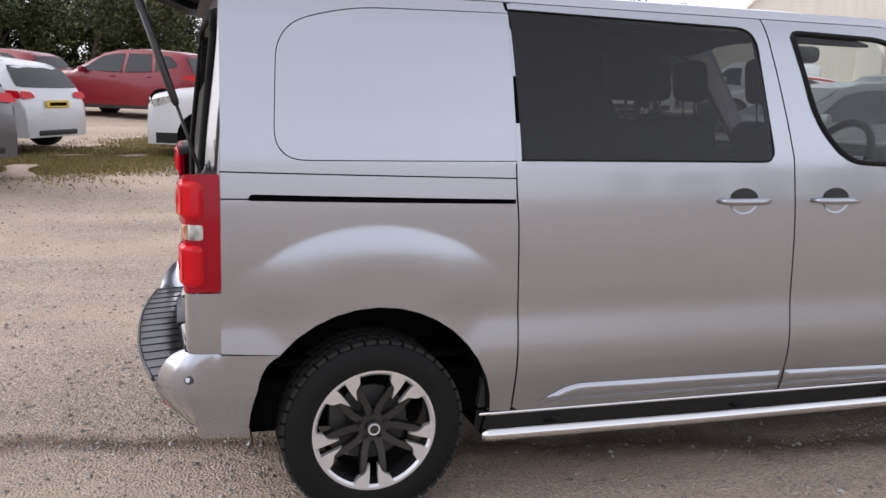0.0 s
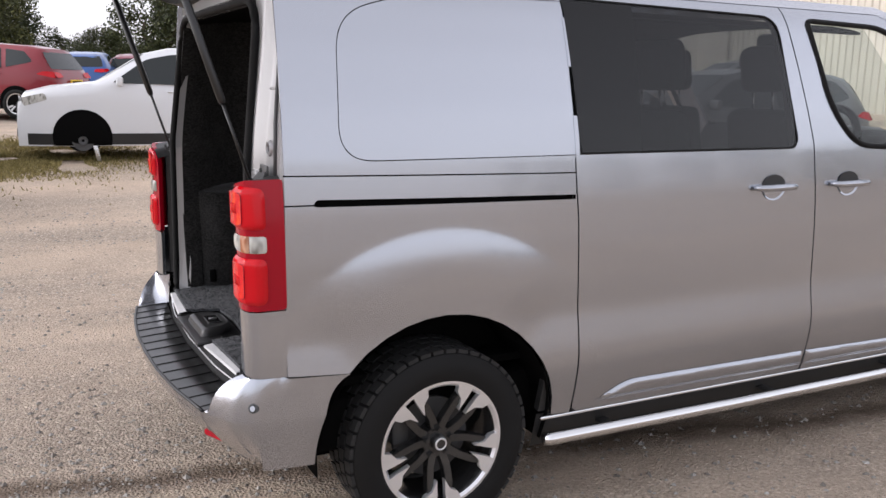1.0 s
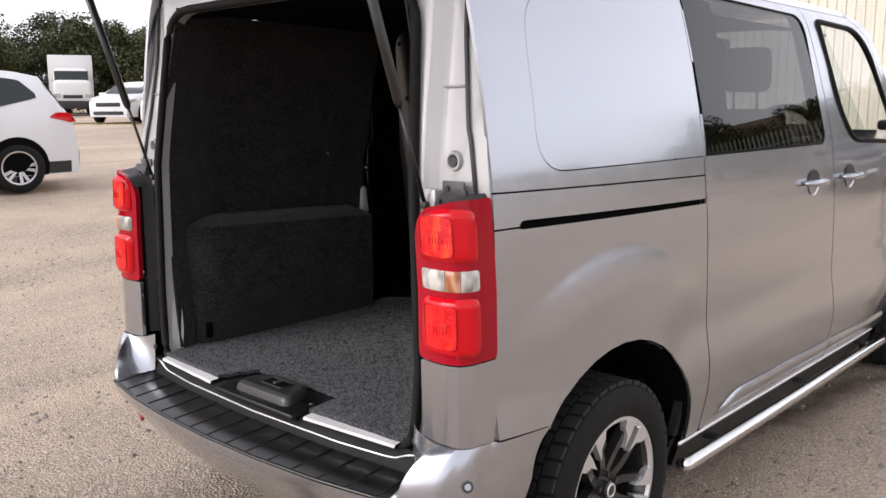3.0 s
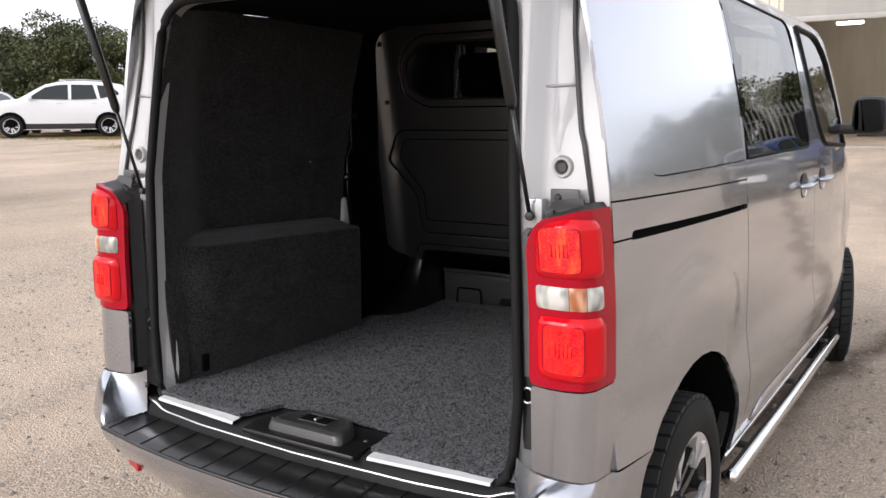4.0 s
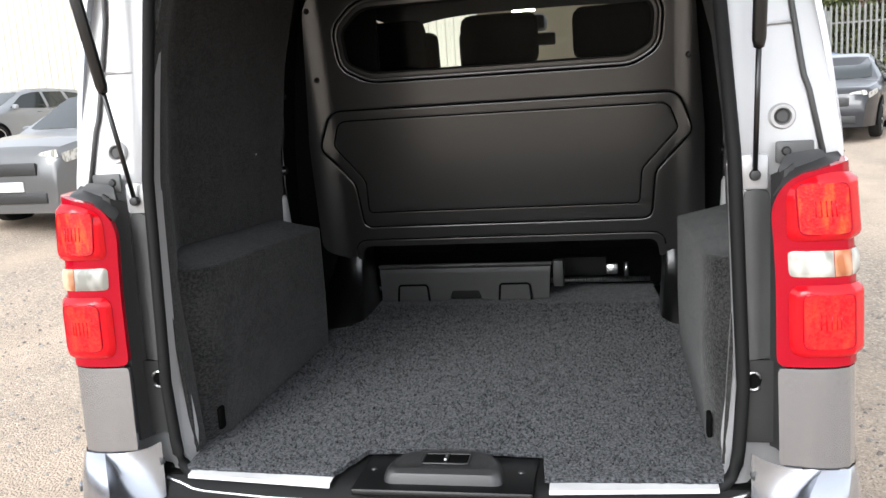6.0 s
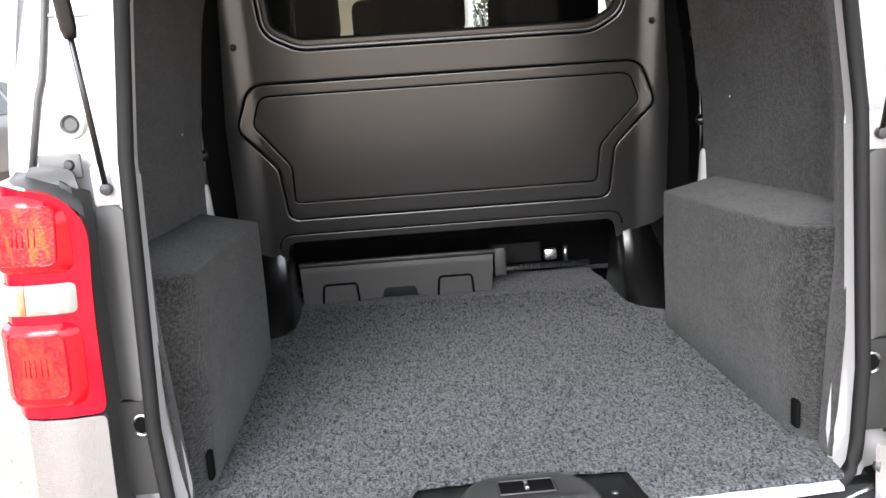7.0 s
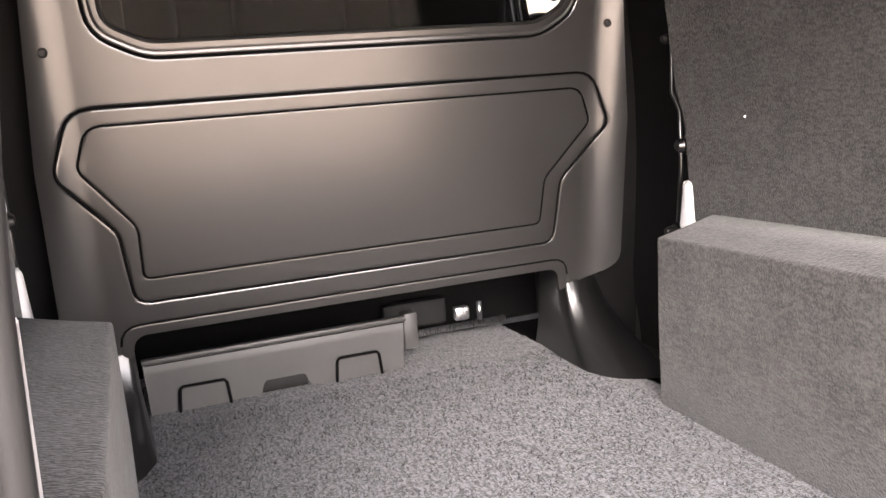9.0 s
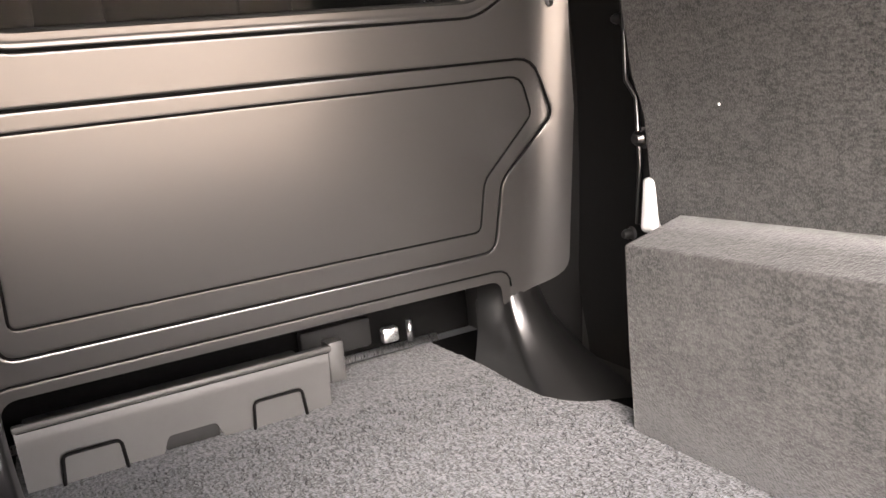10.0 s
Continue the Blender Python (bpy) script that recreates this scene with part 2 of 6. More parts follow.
def skin(outer, surf, cell=0.03, holes=(), flip=False):
    """A sheet cut to an outline with openings, laid on the surface surf(u, v)."""
    outer = np.asarray(outer, float)
    lo, hi = outer.min(0), outer.max(0)
    nu, nv = (max(2, int(math.ceil(s / cell))) for s in hi - lo)
    U, V = np.meshgrid(np.linspace(lo[0], hi[0], nu + 1), np.linspace(lo[1], hi[1], nv + 1), indexing="ij")
    P = np.stack([U.ravel(), V.ravel()], 1)
    C = np.stack([((U[:-1, :-1] + U[1:, 1:]) / 2).ravel(), ((V[:-1, :-1] + V[1:, 1:]) / 2).ravel()], 1)
    keep = inside(C, outer)
    for h in holes:
        keep &= ~inside(C, h)
    keep = keep.reshape(nu, nv)
    count = np.zeros((nu + 1, nv + 1), int)
    for di in (0, 1):
        for dj in (0, 1):
            count[di:nu + di, dj:nv + dj] += keep
    count = count.ravel()
    edge = (count > 0) & (count < 4)
    idx = np.where(edge)[0]
    best, place = nearest(P[idx], outer)
    for h in holes:
        b2, p2 = nearest(P[idx], h)
        k = b2 < best
        best[k], place[k] = b2[k], p2[k]
    for o in (outer, *[np.asarray(h, float) for h in holes]):
        a, b, c = np.roll(o, 1, 0), o, np.roll(o, -1, 0)
        d1, d2 = b - a, c - b
        turn = np.abs((np.arctan2(d2[:, 1], d2[:, 0]) - np.arctan2(d1[:, 1], d1[:, 0]) + math.pi) % (2 * math.pi) - math.pi)
        for p in b[turn > 0.6]:
            k = np.argmin(np.hypot(*(P[idx] - p).T))
            place[k] = p
    P[idx] = place
    used = np.where(count > 0)[0]
    remap = -np.ones(len(P), int)
    remap[used] = np.arange(len(used))
    faces = []
    for i, j in zip(*np.where(keep)):
        a = i * (nv + 1) + j
        f = (remap[a], remap[a + nv + 1], remap[a + nv + 2], remap[a + 1])
        faces.append(f[::-1] if flip else f)
    verts = [surf(u, v) for u, v in P[used]]
    return verts, faces


def sheet(name, outer, surf, mat, parent=None, label="", cell=0.03, holes=(), flip=False, thick=0.0):
    v, f = skin(outer, surf, cell, holes, flip)
    ob = part(name, mesh(name, v, f, mat), parent, label)
    if thick:
        s = ob.modifiers.new("thickness", "SOLIDIFY")
        s.thickness, s.offset = thick, -1
        e = ob.modifiers.new("crisp", "EDGE_SPLIT")
        e.split_angle = radians(40)
    return ob


def lerp(x, xs, ys):
    return float(np.interp(x, xs, ys))


def smooth01(x):
    x = min(1.0, max(0.0, x))
    return x * x * (3 - 2 * x)


def thing(name, at=(0, 0, 0), turn=0.0, label="", category="", group="", kind=""):
    ob = new(name)
    ob.matrix_world = pose(*at, 0, 0, turn)
    ob.empty_display_size = 0.2
    return tagged(ob, label, category, group, kind)


# ---- ground ----
def ground_z(x, y):
    """The yard: level round the van, rising gently away from it."""
    r = math.hypot(x, y)
    s = max(0.0, r - 3.0)
    near = min(s, 25.0)
    rise = 0.033 * near * near / (near + 2.0) + 0.010 * (s - near)
    return (min(rise, 2.6) if r < 90 else 2.6) - 0.035 + 0.23 * smooth01((y - 3.0) / 6.5)


RUT = (-0.23, -0.25)


def build_ground():
    m = material("compacted_gravel", (0.3, 0.27, 0.24), 0.95, 0.0, 0.0, 0.2)
    big = add_noise(m, 0.22, 5.0, 0.6)
    mid = add_noise(m, 1.7, 6.0, 0.65)
    track = add_noise(m, 0.5, 4.0, 0.55, stretch=(0.35, 1.6, 1))
    fine = add_noise(m, 55.0, 4.0, 0.75)
    vor = m.node_tree.nodes.new("ShaderNodeTexVoronoi")
    vor.inputs["Scale"].default_value = 70.0
    tc = m.node_tree.nodes.new("ShaderNodeTexCoord")
    m.node_tree.links.new(tc.outputs["Object"], vor.inputs["Vector"])
    stone = ramp(m, vor.outputs["Color"], [(0.0, (0.07, 0.065, 0.06)), (0.4, (0.19, 0.175, 0.16)), (0.8, (0.34, 0.32, 0.29)), (1.0, (0.58, 0.55, 0.51))])
    dust = ramp(m, mid, [(0.3, (0.33, 0.285, 0.24)), (0.7, (0.50, 0.44, 0.38))])
    worn = ramp(m, track, [(0.40, grey(0.08)), (0.62, grey(0.85))])
    col = mix(m, worn, stone, dust)
    col = mix(m, 0.35, col, ramp(m, big, [(0.3, (0.24, 0.215, 0.19)), (0.7, (0.46, 0.41, 0.36))]))
    feed(m, "Base Color", mix(m, 0.4, col, ramp(m, fine, [(0.3, grey(0.2)), (0.7, grey(0.78))]), "OVERLAY"))
    sep = m.node_tree.nodes.new("ShaderNodeSeparateXYZ")
    m.node_tree.links.new(tc.outputs["Object"], sep.inputs[0])
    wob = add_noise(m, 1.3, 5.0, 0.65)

    def calc(op, *vals):
        c = m.node_tree.nodes.new("ShaderNodeMath")
        c.operation = op
        for sock, val in zip(c.inputs, vals):
            if isinstance(val, (int, float)):
                sock.default_value = val
            else:
                m.node_tree.links.new(val, sock)
        return c.outputs[0]
    line = calc("ADD", calc("SUBTRACT", sep.outputs[1], calc("MULTIPLY", sep.outputs[0], RUT[0])), calc("MULTIPLY", calc("SUBTRACT", wob, 0.5), 0.5))
    near = calc("ABSOLUTE", calc("SUBTRACT", line, RUT[1]))
    # ground colour is multiplied slightly darker towards -y, with a wavering edge
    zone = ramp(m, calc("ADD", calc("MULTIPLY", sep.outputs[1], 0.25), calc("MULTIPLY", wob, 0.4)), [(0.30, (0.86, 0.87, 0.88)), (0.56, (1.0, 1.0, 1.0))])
    rut = ramp(m, near, [(0.0, grey(0.95)), (0.06, grey(0.65)), (0.16, grey(0.0))])
    base = mix(m, 1.0, m.node_tree.nodes["Principled BSDF"].inputs["Base Color"].links[0].from_socket, (1.62, 1.47, 1.31), "MULTIPLY")
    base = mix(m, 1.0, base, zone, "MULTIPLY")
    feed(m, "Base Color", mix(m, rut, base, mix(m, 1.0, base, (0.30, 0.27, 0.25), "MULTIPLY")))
    hgt = mix(m, 0.5, ramp(m, vor.outputs["Distance"], [(0.0, grey(1)), (0.6, grey(0))]), ramp(m, fine, [(0.2, grey(0)), (0.8, grey(1))]))
    bump(m, hgt, 1.0, 0.022)
    xs = np.concatenate([[-700, -300, -140, -80, -50], np.arange(-34, 34.1, 0.8), [42, 50, 60, 75, 95, 140, 300, 700]])
    v, f, n = [], [], len(xs)
    for x in xs:
        for y in xs:
            z = ground_z(x, y)
            if 4.0 < math.hypot(x, y) < 45:
                z += 0.02 * noise.noise((x * 0.4, y * 0.4, 0.0))
            v.append((x, y, z))
    for i in range(n - 1):
        for j in range(n - 1):
            f.append((i * n + j, (i + 1) * n + j, (i + 1) * n + j + 1, i * n + j + 1))
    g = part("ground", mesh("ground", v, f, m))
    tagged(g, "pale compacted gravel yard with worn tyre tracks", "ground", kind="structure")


build_ground()

# ---- the van ----
van = thing("van", label="grey metallic panel van with its tailgate raised and steel side bars", category="van")
RW, FW, HUB = 0.0, 3.275, 0.338
PZ = (0.20, 0.30, 0.36, 0.45, 0.53, 0.60, 0.75, 0.85, 1.00, 1.18, 1.34, 1.50, 1.70, 1.85, 1.92, 1.97)
PY = (0.90, 0.928, 0.943, 0.962, 0.974, 0.975, 0.953, 0.953, 0.951, 0.943, 0.930, 0.906, 0.866, 0.830, 0.800, 0.720)


PROFILE_Z = np.linspace(0.05, 2.1, 400)
PROFILE_Y = np.interp(PROFILE_Z, PZ, PY)
KERNEL = np.exp(-np.linspace(-2, 2, 17) ** 2)
PROFILE_Y = np.convolve(np.pad(PROFILE_Y, 8, mode="edge"), KERNEL / KERNEL.sum(), mode="valid")


def flare(x, z, cx):
    r = math.hypot(x - cx, z - HUB)
    k = min(1.0, max(0.0, (0.757 - r) / 0.17))
    crest = 0.0145 * (1 - (1 - k) ** 2) * smooth01(k / 0.03)
    return crest * smooth01(((z - HUB) / max(r, 0.01) - 0.68) / 0.24) if k > 0 else 0.0


def half_width(x, z):
    """Half the body's width at a place along it and a height."""
    y = lerp(z, PROFILE_Z, PROFILE_Y) + flare(x, z, RW) + flare(x, z, FW)
    if x < 0.45:
        y -= 0.045 * ((0.45 - x) / 1.0) ** 2
    if x < -0.50:
        y -= 0.5 * (-0.50 - x) ** 2
    if x > 2.3:
        y -= 0.05 * ((x - 2.3) / 1.0) ** 2
    if x > 3.3:
        y -= 0.55 * (x - 3.3) ** 2
    return y


def flank(side, out=0.0):
    return lambda x, z: (x, side * (half_width(x, z) + out), z)


def arch_curve(cx, r, z0, n=18):
    """An arch over a wheel from its rear foot to its front foot at height z0."""
    a = math.asin((z0 - HUB) / r)
    return [(cx - r * math.cos(a + (math.pi - 2 * a) * k / n), HUB + r * math.sin(a + (math.pi - 2 * a) * k / n)) for k in range(n + 1)]


def shrink(poly, d):
    """An outline moved inwards by d."""
    P = np.asarray(poly, float)
    a, c = np.roll(P, 1, 0), np.roll(P, -1, 0)
    t = c - a
    t /= np.maximum(np.hypot(*t.T), 1e-9)[:, None]
    nrm = np.stack([-t[:, 1], t[:, 0]], 1)
    area = np.sum(P[:, 0] * np.roll(P[:, 1], -1) - np.roll(P[:, 0], -1) * P[:, 1])
    return P + nrm * (d if area > 0 else -d)


SLIDE_REAR = [(0.556, 0.345), (0.560, 0.7), (0.548, 1.1), (0.536, 1.24), (0.522, 1.60), (0.505, 1.925)]
SLIDE_FRONT = [(1.655, 1.925), (1.72, 1.66), (1.79, 1.36), (1.812, 1.1), (1.825, 0.75), (1.83, 0.335)]
BLANK = rounded([(0.515, 1.885), (-0.10, 1.875, 0.25), (-0.355, 1.80, 0.12), (-0.375, 1.33, 0.12), (0.535, 1.335)], 7)
SLOT = rounded([(-0.465, 1.19, 0.012), (0.53, 1.176), (0.53, 1.193), (-0.455, 1.213, 0.012)])
SIDE_GLASS = rounded([(0.553, 1.337), (1.70, 1.337, 0.06), (1.61, 1.885, 0.09), (0.514, 1.90)], 6)
FRONT_GLASS = rounded([(1.905, 1.50, 0.1), (2.07, 1.335, 0.1), (2.86, 1.30, 0.03), (2.45, 1.80, 0.10), (2.28, 1.875, 0.08), (1.785, 1.885, 0.05)], 6)


def van_side(side):
    rt = side < 0
    s = flank(side)
    fl = not rt
    # rear quarter, cut for the wheel, the rail slot and the blanked window
    arch = arch_curve(RW, 0.462, 0.35)
    quarter = [(-0.56, 0.645), (-0.357, 0.634)] + [p for p in arch if p[1] > 0.635 or p[0] > 0] + [(0.548, 0.345)] + [(x - 0.006, z) for x, z in SLIDE_REAR[1:]] + [(-0.545, 1.915)]
    sheet("rear_quarter_panel", quarter, s, VAN_PAINT, van, cell=0.014, holes=[BLANK, SLOT], flip=fl, thick=0.012)
    sheet("blanked_window_panel", shrink(BLANK, 0.0035), flank(side, -0.002), VAN_PAINT, van, cell=0.025, flip=fl, thick=0.01)
    tube("belt_seam", [(x, side * (half_width(x, z) - 0.001), z) for x, z in [(-0.555 + 1.09 * k / 20, 1.29 - 0.018 * k / 20) for k in range(21)]], 0.0028, UNDER, van, sides=6)
    tube("rail_seam", [(x, side * (half_width(x, z) - 0.001), z) for x, z in [(-0.555 + 0.1 * k / 4, 1.196) for k in range(5)]], 0.0028, UNDER, van, sides=6)
    sheet("door_rail", shrink(SLOT, -0.004), flank(side, -0.022), UNDER, van, cell=0.02, flip=fl)
    # sliding door
    door = rounded([(0.556, 0.345, 0.03)] + SLIDE_REAR[1:-1] + [(0.505, 1.925, 0.03)] + SLIDE_FRONT[:-1] + [(1.83, 0.335, 0.02)], 4)
    sd = sheet("sliding_door", door, s, VAN_PAINT, van, cell=0.025, holes=[SIDE_GLASS], flip=fl, thick=0.02)
    g = sheet("window_pane", shrink(SIDE_GLASS, 0.002), flank(side, 0.001), GLASS_TINT, sd, "dark privacy glass", cell=0.05, flip=fl)
    gasket = [(x, side * (half_width(x, z) + 0.002), z) for x, z in shrink(SIDE_GLASS, 0.004)]
    tube("window_seal", gasket, 0.005, RUBBER, sd, closed=True, sides=6)
    band = rounded([(0.66, 0.375, 0.01), (1.822, 0.36), (1.822, 0.43), (0.80, 0.447, 0.06)], 4)

    def raised(poly):
        P = np.asarray(poly)

        def f(x, z):
            d, _ = nearest(np.array([[x, z]]), P)
            return (x, side * (half_width(x, z) + 0.013 * smooth01(d[0] / 0.018) + 0.002), z)
        return f
    sheet("door_moulding", band, raised(band), VAN_PAINT, sd, cell=0.012, flip=fl)
    # front door
    fd_out = [(x + 0.007, z) for x, z in SLIDE_FRONT[::-1]] + [(2.30, 1.925), (2.50, 1.83), (2.92, 1.28), (2.90, 0.95), (2.83, 0.75), (2.80, 0.33)]
    fd = sheet("front_door", fd_out, s, VAN_PAINT, van, cell=0.028, holes=[FRONT_GLASS], flip=fl, thick=0.02)
    g2 = sheet("window_pane", shrink(FRONT_GLASS, 0.002), flank(side, -0.002), GLASS, fd, cell=0.08, flip=fl)
    tube("window_seal", [(x, side * (half_width(x, z) + 0.001), z) for x, z in shrink(FRONT_GLASS, 0.008)], 0.012, RUBBER, fd, closed=True, sides=6)
    band2 = rounded([(1.838, 0.36), (2.78, 0.35, 0.02), (2.74, 0.405, 0.04), (1.838, 0.43)], 3)
    sheet("door_moulding", band2, raised(band2), VAN_PAINT, fd, cell=0.014, flip=fl)
    for ob in (g, g2):
        ob.visible_shadow = False
    # handles in their dished recesses
    for x0, door_ob, key in ((1.552, sd, False), (2.02, fd, rt)):
        z0 = 1.178
        dish = [(x0 + 0.068 * math.cos(a), z0 + 0.055 * math.sin(a)) for a in np.linspace(0, 2 * math.pi, 24, endpoint=False)]

        def cup(x, z, x0=x0, z0=z0):
            d = math.hypot((x - x0) / 0.068, (z - z0) / 0.055)
            return (x, side * (half_width(x, z) + 0.003 - 0.012 * (1 - min(1, d) ** 2)), z)
        sheet("handle_recess", dish, cup, VAN_PAINT, door_ob, cell=0.012, flip=fl)
        # black half-ellipse paints the shade in the upper part of the recess
        top = [(x0 + 0.066 * math.cos(a), z0 + 0.012 + 0.042 * math.sin(a)) for a in np.linspace(0, math.pi, 14)]
        sheet("recess_painted_shade", top, flank(side, 0.0045), BLACK, door_ob, cell=0.012, flip=fl)
        yb = half_width(x0, z0)
        pts = [(x0 + dx, side * (yb + dy), z0 + 0.002) for dx, dy in ((-0.122, 0.006), (-0.10, 0.028), (-0.05, 0.037), (0.05, 0.037), (0.10, 0.028), (0.122, 0.006))]
        tube("door_handle", pts, 0.014, VAN_PAINT, door_ob, sides=10, radii=[0.009, 0.013, 0.015, 0.015, 0.013, 0.009])
    # sill, side bar and its brackets
    tube("sill_strip", [(x, side * (half_width(x, 0.335) - 0.004), lerp(x, (0.4, 2.8), (0.338, 0.318))) for x in np.linspace(0.42, 2.8, 12)], 0.008, CHROME, van, sides=8)
    sill = [(0.42, 0.20), (2.85, 0.20), (2.85, 0.33), (0.42, 0.345)]
    sheet("sill_panel", sill, flank(side, -0.035), BLACK, van, cell=0.08, flip=fl)
    bar = tube("side_bar", [(0.43, side * 0.945, 0.258), (0.46, side * 0.953, 0.258), (1.4, side * 0.957, 0.246), (2.7, side * 0.957, 0.236), (2.78, side * 0.945, 0.236)], 0.026, CHROME, van, "polished stainless steel side bar", sides=16)
    for x in (0.75, 1.65, 2.5):
        box("bracket", (0.05, 0.14, 0.012), (x, side * 0.875, 0.262), BLACK, 0.003, bar)
    # front wing
    arch2 = arch_curve(FW, 0.462, 0.35)
    wing = [(2.81, 0.33)] + [p for p in arch2] + [(3.78, 0.45), (3.86, 0.75), (3.70, 1.02), (3.30, 1.16), (2.94, 1.27), (2.908, 0.95), (2.838, 0.75)]
    sheet("front_wing", wing, s, VAN_PAINT, van, cell=0.03, flip=fl, thick=0.012)
    # cant rail above the doors and the windscreen pillar
    rail = [(-0.545, 1.919), (0.5, 1.929), (2.302, 1.929), (2.502, 1.834), (2.93, 1.28), (3.02, 1.27), (2.56, 1.87), (2.36, 1.968), (0.5, 1.968), (-0.52, 1.955)]
    sheet("cant_rail", rail, s, VAN_PAINT, van, cell=0.025, flip=fl, thick=0.012)
    # liner of the wheel arch
    for cx, y_in in ((RW, 0.68), (FW, 0.55)):
        v, f = [], []
        arc = arch_curve(cx, 0.455, 0.24, 16)
        for x, z in arc:
            v += [(x, side * (half_width(x, z) - 0.012), z), (x, side * y_in, z)]
        for k in range(len(arc) - 1):
            f.append((2 * k, 2 * k + 2, 2 * k + 3, 2 * k + 1))
        f.append(tuple(range(1, len(v), 2)))
        part("wheel_arch_liner", mesh("wheel_arch_liner", v, f, UNDER, False), van)
    # inner body under the glass, coloured black so the door gaps read dark
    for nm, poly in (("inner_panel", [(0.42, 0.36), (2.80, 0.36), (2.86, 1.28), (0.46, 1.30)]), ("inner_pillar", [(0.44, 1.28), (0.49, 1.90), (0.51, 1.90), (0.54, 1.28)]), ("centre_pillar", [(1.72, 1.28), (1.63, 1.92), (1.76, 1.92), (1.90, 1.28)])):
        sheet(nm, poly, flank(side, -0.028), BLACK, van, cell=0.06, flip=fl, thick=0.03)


van_side(-1)
van_side(1)


def van_shell():
    # roof sheet, from rail to rail
    def roof(x, y):
        w = half_width(x, 1.955)
        e = 1 - abs(y) / w
        return (x, y, 1.955 + 0.055 * (1 - (y / w) ** 4) - 0.10 * smooth01((x - 1.9) / 0.9) * 0.35 - 0.03 * smooth01((-0.2 - x) / 0.4))
    sheet("roof", rounded([(-0.50, -0.74, 0.08), (2.40, -0.735, 0.15), (2.52, 0), (2.40, 0.735, 0.15), (-0.50, 0.74, 0.08)], 4), roof, VAN_PAINT, van, cell=0.06, thick=0.02)
    # nose: bonnet, bumper, grille and windscreen
    def screen(y, t):
        x = 2.50 + 0.62 * t - 0.16 * (y / 0.75) ** 2
        return (x, y * (0.90 + 0.16 * t), 1.945 - 0.70 * t - 0.02 * (y / 0.75) ** 2)
    w = sheet("windscreen", rounded([(-0.72, 0, 0.05), (0.72, 0, 0.05), (0.74, 1, 0.05), (-0.74, 1, 0.05)]), screen, GLASS, van, cell=0.08)
    w.visible_shadow = False

    def bonnet(y, t):
        return (3.05 + 0.80 * t - 0.20 * (y / 0.8) ** 2 * (0.5 + t), y, 1.27 - 0.16 * t - 0.14 * t * t - 0.05 * (y / 0.8) ** 4)
    sheet("bonnet", rounded([(-0.80, 0), (0.80, 0), (0.74, 1, 0.1), (-0.74, 1, 0.1)]), bonnet, VAN_PAINT, van, cell=0.06, flip=True, thick=0.012)

    def nose(y, z):
        return (3.98 - 0.42 * abs(y / 0.9) ** 2.6 - 0.12 * max(0, z - 0.6) ** 1.5 - 0.25 * max(0, 0.35 - z), y, z)
    sheet("front_bumper", rounded([(-0.86, 0.22, 0.06), (0.86, 0.22, 0.06), (0.88, 0.98), (-0.88, 0.98)]), nose, VAN_PAINT, van, cell=0.05, flip=False, thick=0.015)
    sheet("grille", rounded([(-0.42, 0.66, 0.05), (0.42, 0.66, 0.05), (0.50, 0.88, 0.05), (-0.50, 0.88, 0.05)]), lambda y, z: tuple(np.add(nose(y, z), (0.006, 0, 0))), BLACK, van, cell=0.05)
    for s in (-1, 1):
        sheet("headlamp", rounded([(s * 0.54, 0.78, 0.03), (s * 0.86, 0.84, 0.03), (s * 0.86, 1.0, 0.03), (s * 0.56, 0.93, 0.03)]), lambda y, z: tuple(np.add(nose(y, z), (0.008, 0, 0))), CLEAR_LENS, van, cell=0.04, flip=s < 0)
    # underbody and cargo deck underside
    box("underbody", (4.3, 1.62, 0.20), (1.55, 0, 0.40), UNDER, 0.03, van)


van_shell()


def tread(r, y0, y1, mat, at, parent, n=44):
    """Tread blocks round the tyre."""
    v, f = [], []
    rows = ((y0, y0 + (y1 - y0) * 0.22, 0.0), (y0 + (y1 - y0) * 0.28, y0 + (y1 - y0) * 0.48, 0.5), (y0 + (y1 - y0) * 0.53, y0 + (y1 - y0) * 0.72, 0.0), (y0 + (y1 - y0) * 0.78, y1, 0.5))
    for k in range(n):
        for a, b, ph in rows:
            q0, q1 = 2 * math.pi * (k + ph) / n, 2 * math.pi * (k + ph + 0.78) / n
            i = len(v)
            for rr in (r - 0.006, r + 0.008):
                for q, y in ((q0, a), (q1, a), (q1 + 0.02, b), (q0 + 0.02, b)):
                    v.append((at[0] + rr * math.cos(q), at[1] + y, at[2] + rr * math.sin(q)))
            f += [(i + 4, i + 5, i + 6, i + 7), (i, i + 1, i + 5, i + 4), (i + 1, i + 2, i + 6, i + 5), (i + 2, i + 3, i + 7, i + 6), (i + 3, i, i + 4, i + 7)]
    return part("tread", mesh("tread", v, f, mat, False), parent)


